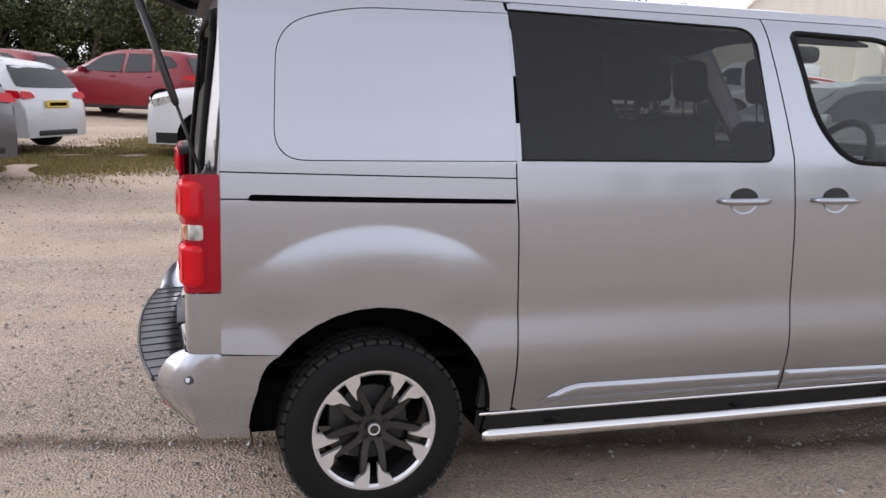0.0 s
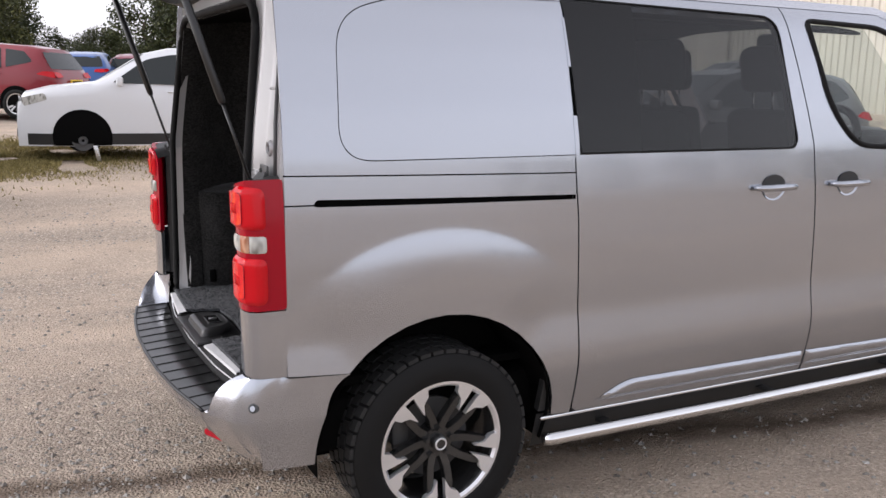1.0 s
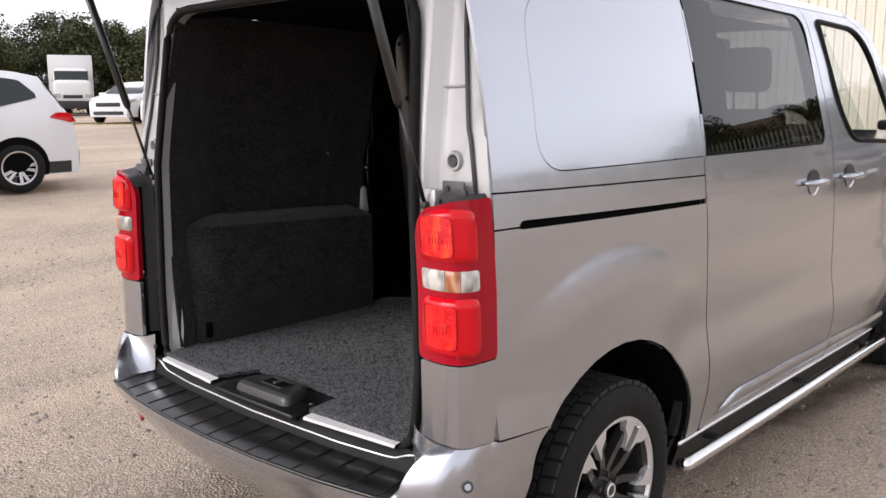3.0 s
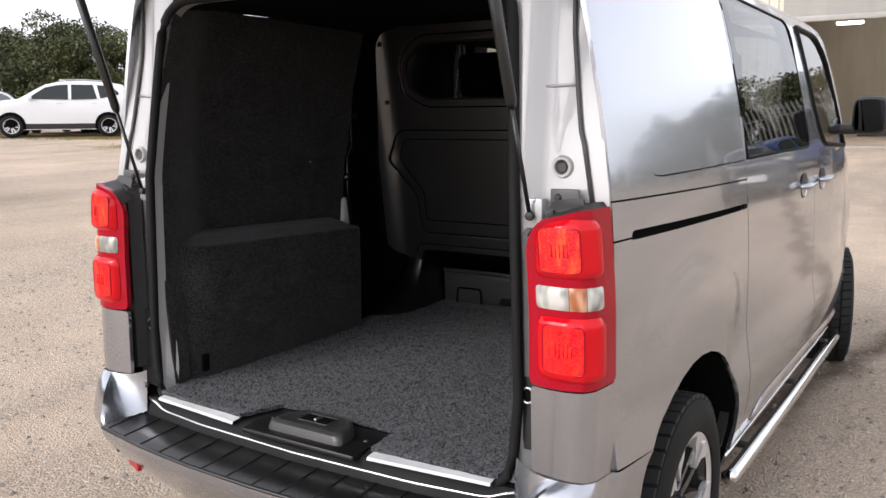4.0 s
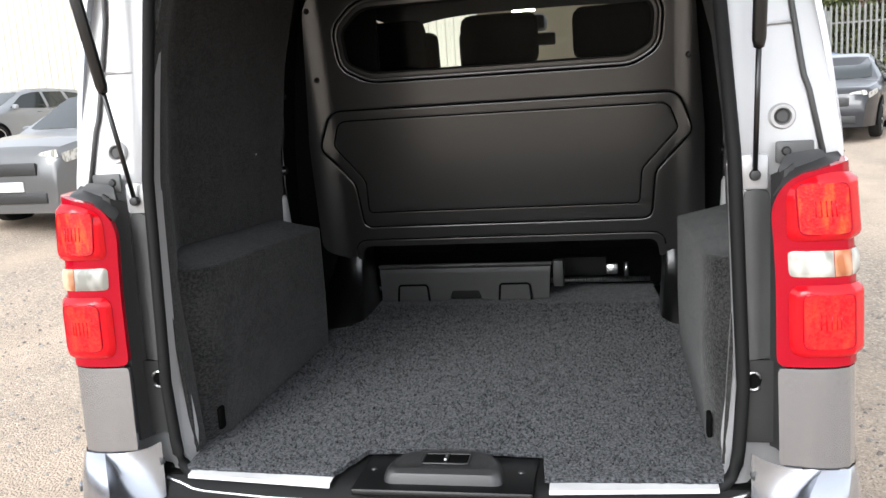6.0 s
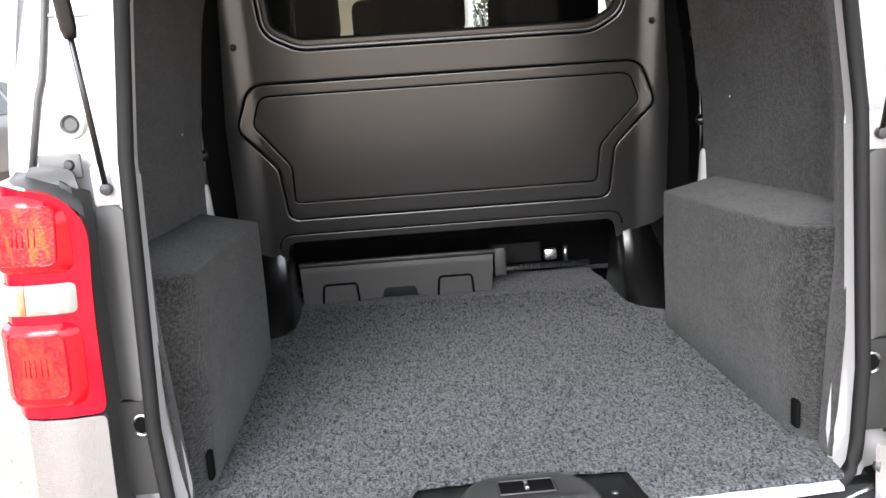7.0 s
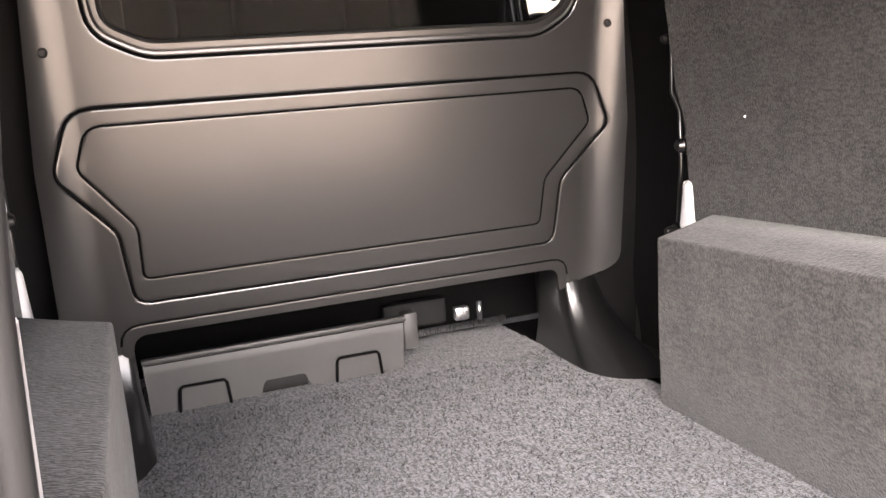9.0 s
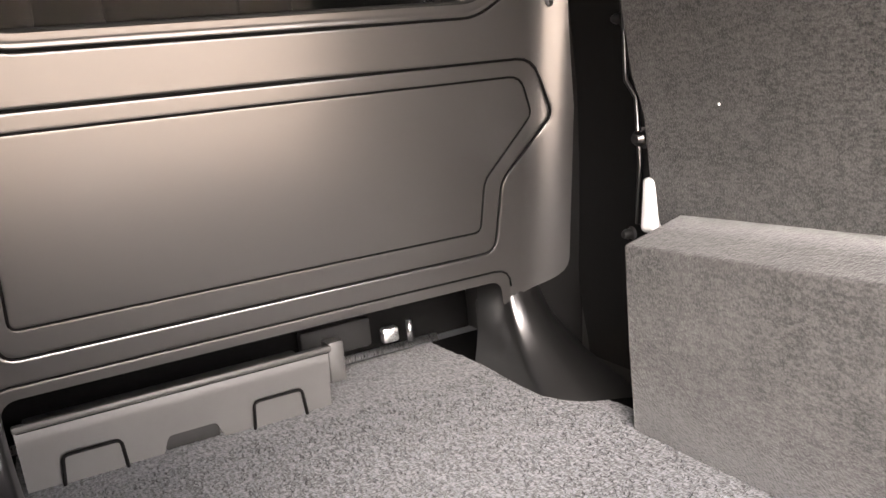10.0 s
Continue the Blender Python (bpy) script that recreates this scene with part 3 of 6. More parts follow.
def van_wheel(x, side, steer=0.0):
    """A wheel with a black tyre and a two-tone alloy rim; it faces -y and is turned for the other side."""
    w = part("wheel", lathe_mesh_hub(), van)
    w.matrix_world = pose(x, side * 0.826, 0.310, 0, 0, steer + (0 if side < 0 else 180))
    R = 0.347
    tyre = lathe("tyre", [(0.232, -0.10), (0.245, -0.118), (0.275, -0.126), (0.31, -0.122), (0.338, -0.108), (R, -0.082), (R + 0.002, 0.0), (R, 0.082), (0.338, 0.108), (0.30, 0.122), (0.25, 0.115), (0.232, 0.09)], (0, 0, 0), RUBBER, "y", w, "black road tyre", 56)
    tread(R, -0.104, 0.104, TREAD, (0, 0, 0), w)
    lathe("rim_barrel", [(0.238, -0.108), (0.229, -0.098), (0.219, -0.075), (0.205, -0.02), (0.205, 0.08), (0.19, 0.09)], (0, 0, 0), ALLOY_DARK, "y", w, "", 56)
    lathe("rim_lip", [(0.221, -0.102), (0.230, -0.112), (0.240, -0.112), (0.242, -0.104)], (0, 0, 0), ALLOY, "y", w, "machined silver rim edge", 56)
    lathe("brake_disc", [(0.03, -0.01), (0.15, -0.01), (0.15, 0.01), (0.03, 0.01)], (0, 0.0, 0), TRIM_GREY, "y", w, "", 32)
    box("brake_caliper", (0.07, 0.07, 0.13), (-0.13, 0.0, 0.06), TRIM_GREY, 0.015, w)
    for k in range(5):
        a0 = radians(54 + 72 * k)
        for sgn, sil in ((-1, False), (1, True)):
            # slim black spokes in pairs, each ending in a machined wedge
            a1 = a0 + sgn * 0.15

            def pol(r, a):
                return (r * math.cos(a), r * math.sin(a))
            v, f = [], []
            for r, wd, y in ((0.045, 0.030, -0.070), (0.10, 0.027, -0.082), (0.16, 0.026, -0.094), (0.224, 0.030, -0.100)):
                t = (r - 0.045) / 0.179
                ac = (a0 + sgn * 0.42) * (1 - t) + a1 * t
                cx, cz = pol(r, ac)
                px, pz = -math.sin(ac), math.cos(ac)
                for e, dy in ((-1, 0.030), (-0.8, 0.0), (0.8, 0.0), (1, 0.030)):
                    v.append((cx + px * wd * e * 0.62, y + dy, cz + pz * wd * e * 0.62))
            for i in range(3):
                for j in range(3):
                    f.append((i * 4 + j, i * 4 + j + 1, i * 4 + j + 5, i * 4 + j + 4))
            part("spoke", mesh("spoke", v, f, ALLOY_DARK, False), w)
        # machined wedges either side of the slot in each pair
        for e in (-1, 1):
            v = []
            for r, a in ((0.232, 0.085), (0.232, 0.36), (0.200, 0.33), (0.178, 0.20), (0.138, 0.115), (0.19, 0.085)):
                v.append((r * math.cos(a0 + e * a), -0.103 - 0.09 * (r - 0.138), r * math.sin(a0 + e * a)))
            v += [(x1, y1 + 0.022, z1) for x1, y1, z1 in v]
            n = 6
            f = [tuple(range(n))] + [(q, (q + 1) % n, n + (q + 1) % n, n + q) for q in range(n)]
            part("machined_wedge", mesh("machined_wedge", v, f, ALLOY, False), w, "bare machined silver face")
        al = a0 + 0.63
        lathe("wheel_bolt", [(0.0, -0.088), (0.008, -0.088), (0.010, -0.076), (0.012, -0.06)], (0.050 * math.cos(al), 0, 0.050 * math.sin(al)), ALLOY_DARK, "y", w, "", 8)
    lathe("hub_cap", [(0.0, -0.098), (0.022, -0.097), (0.028, -0.092), (0.031, -0.07)], (0, 0, 0), ALLOY_DARK, "y", w, "", 24)
    lathe("badge_ring", [(0.017, -0.0985), (0.019, -0.1), (0.022, -0.1), (0.024, -0.097)], (0, 0, 0), ALLOY, "y", w, "", 24)
    return w


def lathe_mesh_hub():
    bm = bmesh.new()
    bmesh.ops.create_cone(bm, cap_ends=True, segments=24, radius1=0.062, radius2=0.058, depth=0.10, matrix=pose(0, -0.02, 0, 90, 0, 0))
    return bm_mesh("wheel", bm, ALLOY_DARK, True)


van_wheel(RW, -1)
van_wheel(RW, 1)
van_wheel(FW, -1, 12)
van_wheel(FW, 1, 12)


# ---- rear end of the van ----
OPENING = rounded([(-0.655, 0.555, 0.10), (0.655, 0.555, 0.10), (0.672, 0.80), (0.655, 1.30), (0.615, 1.84, 0.13), (-0.615, 1.84, 0.13), (-0.655, 1.30), (-0.672, 0.80)], 6)


def rear_x(y, z):
    """Depth of the tailgate's seal face: it bows rearwards in the middle and low down."""
    return -0.600 - 0.045 * (1 - (y / 0.75) ** 2) * smooth01((0.75 - z) / 0.2) + 0.06 * smooth01((z - 1.2) / 0.7)


def van_rear():
    # painted frame of the tailgate opening
    outline = rounded([(-0.80, 0.55, 0.03), (0.80, 0.55, 0.03), (0.885, 0.80), (0.885, 1.30), (0.822, 1.70), (0.755, 1.93, 0.14), (-0.755, 1.93, 0.14), (-0.822, 1.70), (-0.885, 1.30), (-0.885, 0.80)], 6)

    def face(y, z):
        return (rear_x(y, z) + 0.035 * smooth01((abs(y) - 0.68) / 0.04), y, z)
    sheet("tailgate_frame", outline, face, JAMB_PAINT, van, "pale grey painted opening frame", cell=0.022, holes=[OPENING], flip=True, thick=0.03)
    tube("opening_seal", [(rear_x(y, z) - 0.012, y, z) for y, z in shrink(OPENING, -0.008)], 0.0145, RUBBER, van, "black rubber opening seal", closed=True, sides=8)
    # painted return inside the opening
    inn = []
    ring = shrink(OPENING, -0.004)
    for p, q in zip(ring, np.roll(ring, -1, 0)):
        k = max(1, int(np.hypot(*(q - p)) / 0.03))
        inn += [tuple(p + (q - p) * i / k) for i in range(k)]
    v, f = [], []
    for y, z in inn:
        d = 0.014 + 0.036 * smooth01((1.4 - z) / 0.7)
        v += [(rear_x(y, z), y, z), (rear_x(y, z) + d, y - math.copysign(0.028 * smooth01((1.10 - z) / 0.5) * smooth01((z - 0.56) / 0.1), y), z - (0.0 if z > 0.6 else 0.015))]
    n = len(inn)
    for k in range(n):
        j = (k + 1) % n
        f.append((2 * k, 2 * k + 1, 2 * j + 1, 2 * j))
    ret = part("opening_return", mesh("opening_return", v, f, JAMB_PAINT), van)
    for s in (-1, 1):
        m = (lambda y: s * y)
        # upper jamb: seam to the body side, round plug, cover and stay bracket
        seam = [(0.768, 1.90), (0.775, 1.68), (0.80, 1.50), (0.808, 1.45), (0.818, 1.42), (0.845, 1.285)]
        tube("body_seam", [(rear_x(y, z) + 0.030, s * y, z) for y, z in seam], 0.006, TRIM_GREY, van, sides=6)
        tube("jamb_step", [(rear_x(y, 1.56) + 0.032, s * y, 1.56 - 0.03 * (0.785 - y)) for y in (0.70, 0.74, 0.785)], 0.004, JAMB_PAINT, van, sides=6)
        plug = lathe("jamb_plug", [(0.0, -0.003), (0.011, -0.003), (0.013, 0.001), (0.016, -0.001)], (-0.560, s * 0.765, 1.368), TRIM_GREY, "x", van, "", 20)
        lathe("plug_ring", [(0.016, 0.0), (0.018, -0.007), (0.024, -0.007), (0.028, 0.004)], (-0.560, s * 0.765, 1.368), JAMB_PAINT, "x", plug, "", 24)
        lb = box("lamp_bracket", (0.010, 0.075, 0.045), (-0.585, s * 0.785, 1.296), JAMB_TRIM, 0.006, van)
        lathe("bracket_screw", [(0.0, -0.007), (0.007, -0.006), (0.010, 0.0)], (-0.590, s * 0.768, 1.298), BLACK, "x", lb, "", 12)
        box("stay_bracket", (0.03, 0.062, 0.075), (-0.585, s * 0.702, 1.258), JAMB_PAINT, 0.008, van)
        cover = rounded([(0.745, 1.255, 0.01), (0.76, 1.292, 0.015), (0.835, 1.302, 0.01), (0.85, 1.262, 0.01)], 3)
        sheet("lamp_cover", [(s * y, z) for y, z in cover], lambda y, z: (-0.598 - 0.02 * smooth01((1.30 - z) / 0.04), y, z), BLACK, van, cell=0.01, flip=True, thick=0.01)
        # satin grey trim strip, latch pocket and black channel beside the lamp
        strip = rounded([(0.684, 0.855), (0.742, 0.855), (0.738, 1.222, 0.02), (0.682, 1.222, 0.02)], 4)
        sheet("jamb_trim", [(s * y, z) for y, z in strip], lambda y, z: (-0.604 + 0.02 * smooth01((abs(y) - 0.70) / 0.04), y, z), JAMB_TRIM, van, cell=0.012, flip=True, thick=0.012)
        low = rounded([(0.686, 0.665), (0.752, 0.665), (0.745, 0.852), (0.686, 0.852)], 3)
        sheet("latch_trim", [(s * y, z) for y, z in low], lambda y, z: (-0.598, y, z), BLACK, van, cell=0.015, flip=True, thick=0.012)
        tube("latch_ring", [(-0.606, s * (0.702 + 0.016 * math.cos(a)), 0.808 + 0.02 * math.sin(a)) for a in np.linspace(radians(20), radians(320), 12)], 0.003, BRUSHED, van, sides=6)
        lathe("latch_hole", [(0.0, -0.002), (0.015, -0.002), (0.017, 0.004)], (-0.604, s * 0.702, 0.808), UNDER, "x", van, "", 18)
        chan = [(0.738, 0.655), (0.775, 0.655), (0.775, 1.275), (0.738, 1.25)]
        sheet("lamp_channel", [(s * y, z) for y, z in chan], lambda y, z: (-0.59 - 0.04 * smooth01((abs(y) - 0.74) / 0.02), y, z), BLACK, van, cell=0.012, flip=True, thick=0.01)
        # tail lamp: a red housing that wraps the corner, with reversing and turn lenses
        lamp_outline = rounded([(-0.015, 0.862, 0.02), (0.30, 0.868, 0.012), (0.30, 1.282, 0.012), (0.15, 1.278, 0.03), (0.03, 1.255, 0.05), (-0.012, 1.20, 0.04)], 5)

        def wrap(u, z, out=0.0, s=s):
            """u runs from the inner rear edge round the corner to the side."""
            lean = 0.03 * (z - 0.86)
            P = [(-0.672, 0.752), (-0.682, 0.80), (-0.682, 0.845), (-0.672, 0.878), (-0.645, 0.898), (-0.60, 0.905), (-0.556, 0.910)]
            k = u / 0.30 * 6
            i = int(min(5, max(0, math.floor(k))))
            t = k - i
            x = P[i][0] * (1 - t) + P[i + 1][0] * t
            y = P[i][1] * (1 - t) + P[i + 1][1] * t
            # normal, pointing out of the corner
            ang = math.radians(lerp(u, (0, 0.1, 0.17, 0.22, 0.30), (0, 5, 40, 80, 88)))
            return (x - out * math.cos(ang), s * (y - lean * 0.75 - 0.018 * smooth01((z - 1.0) / 0.4) + out * math.sin(ang)), z)
        lamp = sheet("tail_lamp", lamp_outline, wrap, RED_DARK, van, "red tail lamp with clear reversing lens", cell=0.012, flip=s > 0, thick=0.02)

        cap = []
        for k in range(15):
            u = -0.008 + 0.30 * k / 14
            zt = lerp(u, (-0.012, 0.03, 0.15, 0.30), (1.215, 1.256, 1.278, 1.282))
            o = wrap(u, zt - 0.006, -0.002)
            cap += [o, (lerp(u, (0, 0.30), (-0.60, -0.565)), s * lerp(u, (0, 0.15, 0.30), (0.752, 0.83, 0.875)), zt + 0.010)]
        quads = [(2 * k, 2 * k + 2, 2 * k + 3, 2 * k + 1) for k in range(14)]
        part("lamp_cap", mesh("lamp_cap", cap, [q if s > 0 else q[::-1] for q in quads], BLACK), lamp, "black lamp top")

        def bulge(poly, h, edge=0.012):
            P = np.asarray(poly)

            def f(u, z):
                d, _ = nearest(np.array([[u, z]]), P)
                return wrap(u, z, 0.002 + h * smooth01(d[0] / edge))
            return f
        for nm, poly, mt, h in (("stop_lens", rounded([(0.012, 1.125, 0.02), (0.235, 1.125, 0.02), (0.235, 1.255, 0.03), (0.10, 1.262, 0.04), (0.02, 1.235, 0.03)], 4), RED_LENS, 0.012),
                                ("tail_lens", rounded([(0.010, 0.885, 0.03), (0.235, 0.885, 0.03), (0.235, 1.035, 0.03), (0.010, 1.035, 0.03)], 4), RED_LENS, 0.012),
                                ("reversing_lens", rounded([(0.012, 1.052, 0.01), (0.105, 1.052), (0.105, 1.105), (0.012, 1.105, 0.01)], 3), CLEAR_LENS, 0.006),
                                ("turn_lens", rounded([(0.107, 1.052), (0.165, 1.052), (0.165, 1.105), (0.107, 1.105)], 3), AMBER_LENS, 0.006),
                                ("side_lens", rounded([(0.167, 1.052), (0.235, 1.052, 0.01), (0.235, 1.105, 0.01), (0.167, 1.105)], 3), CLEAR_LENS, 0.006)):
            sheet(nm, poly, bulge(poly, h), mt, lamp, cell=0.008, flip=s > 0)
        # fluted bulb windows inside the lens
        for z0, hh, glow_mat in ((1.190, 0.050, BULB), (0.962, 0.056, BULB_LOW)):
            glow = rounded([(0.035, z0 - hh, 0.016), (0.150, z0 - hh, 0.016), (0.150, z0 + hh, 0.016), (0.035, z0 + hh, 0.016)], 3)
            sheet("bulb_window", glow, lambda u, z: wrap(u, z, 0.0148), glow_mat, lamp, cell=0.012, flip=s > 0)
            tube("window_edge", [wrap(u, z, 0.0142) for u, z in glow], 0.0022, RED_DARK, lamp, closed=True, sides=5)
            for k in range(5):
                u = 0.070 + 0.011 * k
                p = [wrap(u, z0 - 0.016, 0.0150), wrap(u, z0 + 0.016, 0.0150)]
                tube("lens_flute", p, 0.0014, RED_LENS, lamp, sides=5)
        # painted corner panel under the lamp
        corner = rounded([(-0.012, 0.642, 0.01), (0.20, 0.642), (0.225, 0.63), (0.30, 0.63), (0.30, 0.863), (-0.012, 0.857, 0.01)], 3)
        sheet("corner_panel", corner, lambda u, z: wrap(u, max(z, 0.70), -0.003)[:2] + (z,), VAN_PAINT, van, cell=0.015, flip=s > 0, thick=0.015)
        # gas stay
        low_end, joint, top_end = Vector((-0.608, s * 0.704, 1.253)), Vector((-0.69, s * 0.698, 1.508)), Vector((-0.86, s * 0.688, 2.03))
        stay = tube("gas_stay", [joint, joint.lerp(top_end, 0.03), top_end], 0.0135, STEP, van, "black gas stay holding the tailgate", sides=12, radii=[0.010, 0.0135, 0.0135])
        tube("stay_rod", [low_end, joint], 0.0055, STEP, stay, sides=8)
        lathe("ball_joint", [(0.0, -0.012), (0.010, -0.008), (0.012, 0.0), (0.010, 0.008), (0.0, 0.012)], low_end, BLACK, "x", stay, "", 12)


van_rear()


def bumper_line(t):
    """Outline of the bumper seen from above; t runs from -1 (one wheel arch) to 1."""
    pts = [(-0.34, 0.957), (-0.54, 0.947), (-0.66, 0.925), (-0.735, 0.865), (-0.80, 0.74), (-0.85, 0.50), (-0.875, 0.25), (-0.882, 0.0)]
    k = (1 - abs(t)) * 7
    i = int(min(6, math.floor(k)))
    f = k - i
    x = pts[i][0] * (1 - f) + pts[i + 1][0] * f
    y = pts[i][1] * (1 - f) + pts[i + 1][1] * f
    return Vector((x, math.copysign(y, t) if t else 0.0, 0))


LAMP_FOOT = [(-0.556, 0.910), (-0.60, 0.905), (-0.645, 0.898), (-0.672, 0.878), (-0.682, 0.845), (-0.682, 0.80), (-0.672, 0.752)]


def build_bumper():
    N, rows = 84, 9
    v, f = [], []
    m = rows + 1
    lips = {}
    for k in range(N + 1):
        t = -1 + 2 * k / N
        p = bumper_line(t)
        q = bumper_line(max(-1, t - 0.02)) - bumper_line(min(1, t + 0.02))
        nrm = Vector((q.y, -q.x, 0)).normalized()
        if nrm.dot(Vector((p.x + 0.2, p.y, 0))) < 0:
            nrm = -nrm
        hi = 0.500
        lo = 0.285 + 0.03 * smooth01((abs(t) - 0.50) / 0.2)
        for r in range(rows + 1):
            a = r / rows
            z = lo + (hi - lo) * a
            out = -0.16 * (1 - a) ** 1.3 * (1 - 0.85 * smooth01((abs(t) - 0.56) / 0.24)) + 0.006 * math.sin(math.pi * a) - 0.008 * smooth01((a - 0.85) / 0.15) * smooth01((0.55 - abs(t)) / 0.15)
            w = p + nrm * out
            if p.x > -0.56:
                e = -math.sqrt(max(0.0, 0.466 ** 2 - (z - HUB) ** 2)) if z > HUB else -0.466
                g = (p.x + 0.34) / -0.22
                w.x = e * (1 - g) - 0.56 * g
            c = smooth01((p.x + 0.72) / 0.12)
            w.y = w.y * (1 - c) + math.copysign(half_width(max(w.x, -0.66), z) + 0.0015, w.y) * c
            v.append((w.x, w.y, z))
        lips[k] = Vector(v[-1])
    for k in range(N):
        for r in range(rows):
            f.append((k * m + r, (k + 1) * m + r, (k + 1) * m + r + 1, k * m + r + 1))
    b = part("rear_bumper", mesh("rear_bumper", v, f, VAN_PAINT), van, "grey painted rear bumper with black step")
    # raised cheeks: from the lip up to the foot of the lamp panel, then down to the end of the step
    for s in (-1, 1):
        lip = [lips[k] for k in (range(0, 24) if s < 0 else range(N, N - 24, -1))]
        n = len(lip)
        v, f, cols = [], [], 10
        for i, d in enumerate(lip):
            if i <= 8:
                x = lerp(i, (0, 8), (-0.352, -0.556))
                c = Vector((x, s * (half_width(x, 0.642) + 0.0015), lerp(i, (0, 8), (0.632, 0.640))))
            else:
                g = (i - 8) / 15 * 4.5
                j = min(5, int(g))
                x, y = (LAMP_FOOT[j][q] * (1 - g + j) + LAMP_FOOT[j + 1][q] * (g - j) for q in (0, 1))
                c = Vector((x - 0.002, s * (y + 0.002), 0.643))
            ctrl = d.lerp(c, 0.16)
            ctrl.z = 0.605
            for h in range(cols + 1):
                q = h / cols
                v.append(d * (1 - q) ** 2 + ctrl * (2 * q * (1 - q)) + c * q * q)
        for i in range(n - 1):
            for h in range(cols):
                q = (i * (cols + 1) + h, (i + 1) * (cols + 1) + h, (i + 1) * (cols + 1) + h + 1, i * (cols + 1) + h + 1)
                f.append(q if s > 0 else q[::-1])
        ridge = v[-(cols + 1):]
        part("bumper_cheek", mesh("bumper_cheek", v, f, VAN_PAINT), b)
        # hollow end wall sloping from the cheek's ridge down to the step and in to the seal
        tops = [lips[24 if s < 0 else N - 24]] + ridge + [Vector((-0.684, s * 0.79, 0.643)), Vector((-0.672, s * 0.752, 0.644)), Vector((-0.660, s * 0.718, 0.650)), Vector((-0.645, s * 0.692, 0.660))]
        v, f, rows_w = [], [], 8
        for i, a in enumerate(tops):
            g = i / (len(tops) - 1)
            d = Vector((lerp(g, (0, 0.7, 1), (-0.792, -0.705, -0.655)), s * lerp(g, (0, 0.7, 1), (0.730, 0.716, 0.690)), lerp(g, (0, 0.7, 1), (0.502, 0.507, 0.522))))
            ctrl = a.lerp(d, 0.62)
            ctrl.z = d.z + 0.22 * (a.z - d.z)
            for h in range(rows_w + 1):
                q = h / rows_w
                v.append(a * (1 - q) ** 2 + ctrl * (2 * q * (1 - q)) + d * q * q)
        for turn in range(12):
            old = [w.copy() for w in v]
            for i in range(1, len(tops) - 1):
                for h in range(1, rows_w):
                    k = i * (rows_w + 1) + h
                    v[k] = (old[k - 1] + old[k + 1] + old[k - rows_w - 1] + old[k + rows_w + 1]) / 4
        for i in range(len(tops) - 1):
            for h in range(rows_w):
                q = (i * (rows_w + 1) + h, (i + 1) * (rows_w + 1) + h, (i + 1) * (rows_w + 1) + h + 1, i * (rows_w + 1) + h + 1)
                f.append(q if s < 0 else q[::-1])
        part("cheek_wall", mesh("cheek_wall", v, f, VAN_PAINT), b)
        tube("sill_bolt", [(-0.640, s * 0.700, 0.610), (-0.652, s * 0.700, 0.610)], 0.011, TRIM_GREY, b, sides=10)
    # black ribbed step
    v, f = [], []
    for k in range(81):
        y = -0.735 + 1.47 * k / 80
        t = 0.0
        xo = lerp(abs(y), (0, 0.25, 0.5, 0.74), (-0.868, -0.862, -0.838, -0.795))
        xi = lerp(abs(y), (0, 0.4, 0.74), (-0.700, -0.685, -0.655))
        for a in (0, 0.04, 0.5, 0.96, 1):
            z = 0.505 + 0.012 * a - (0.012 if a in (0, 1) else 0)
            v.append((xo * (1 - a) + xi * a, y, z))
    for k in range(80):
        for a in range(4):
            f.append((k * 5 + a, k * 5 + a + 1, k * 5 + a + 6, k * 5 + a + 5))
    step = part("step_pad", mesh("step_pad", v, f, STEP), b, "black plastic step with cross ribs")
    for k in range(15):
        y = -0.70 + 1.40 * k / 14
        xo = lerp(abs(y), (0, 0.25, 0.5, 0.74), (-0.862, -0.856, -0.832, -0.790))
        xi = lerp(abs(y), (0, 0.4, 0.74), (-0.706, -0.692, -0.664))
        tube("rib", [(xo, y, 0.5058), (xi, y, 0.5168)], 0.0028, RUBBER, b, sides=6)
    tube("step_edge", [(lerp(abs(y), (0, 0.25, 0.5, 0.74), (-0.869, -0.863, -0.839, -0.796)), y, 0.503) for y in np.linspace(-0.73, 0.73, 31)], 0.006, STEP, b, sides=6)
    # bright sill trim and the rubber along the sill
    tube("sill_trim", [(lerp(abs(y), (0, 0.4, 0.66), (-0.690, -0.676, -0.642)), y, 0.536 + 0.03 * smooth01((abs(y) - 0.60) / 0.1)) for y in np.linspace(-0.69, 0.69, 41)], 0.0045, BRUSHED, van, "bright sill trim", sides=8)
    # parking sensors, reflectors, lower valance and tow cover
    for s in (-1, 1):
        for x, y, z, d in ((-0.672, 0.906, 0.552, (-0.55, 0.80, 0.25)), (-0.768, 0.70, 0.432, (-0.95, 0.30, -0.1))):
            rot = Vector((d[0], s * d[1], d[2])).to_track_quat("Z", "Y").to_matrix()
            lathe("parking_sensor", [(0.0, 0.008), (0.009, 0.008), (0.010, 0.004)], (x, s * y, z), VAN_PAINT, "z", b, "", 16, rot)
            lathe("sensor_ring", [(0.010, 0.003), (0.012, 0.006), (0.016, 0.005), (0.017, -0.006)], (x, s * y, z), TRIM_GREY, "z", b, "", 16, rot)
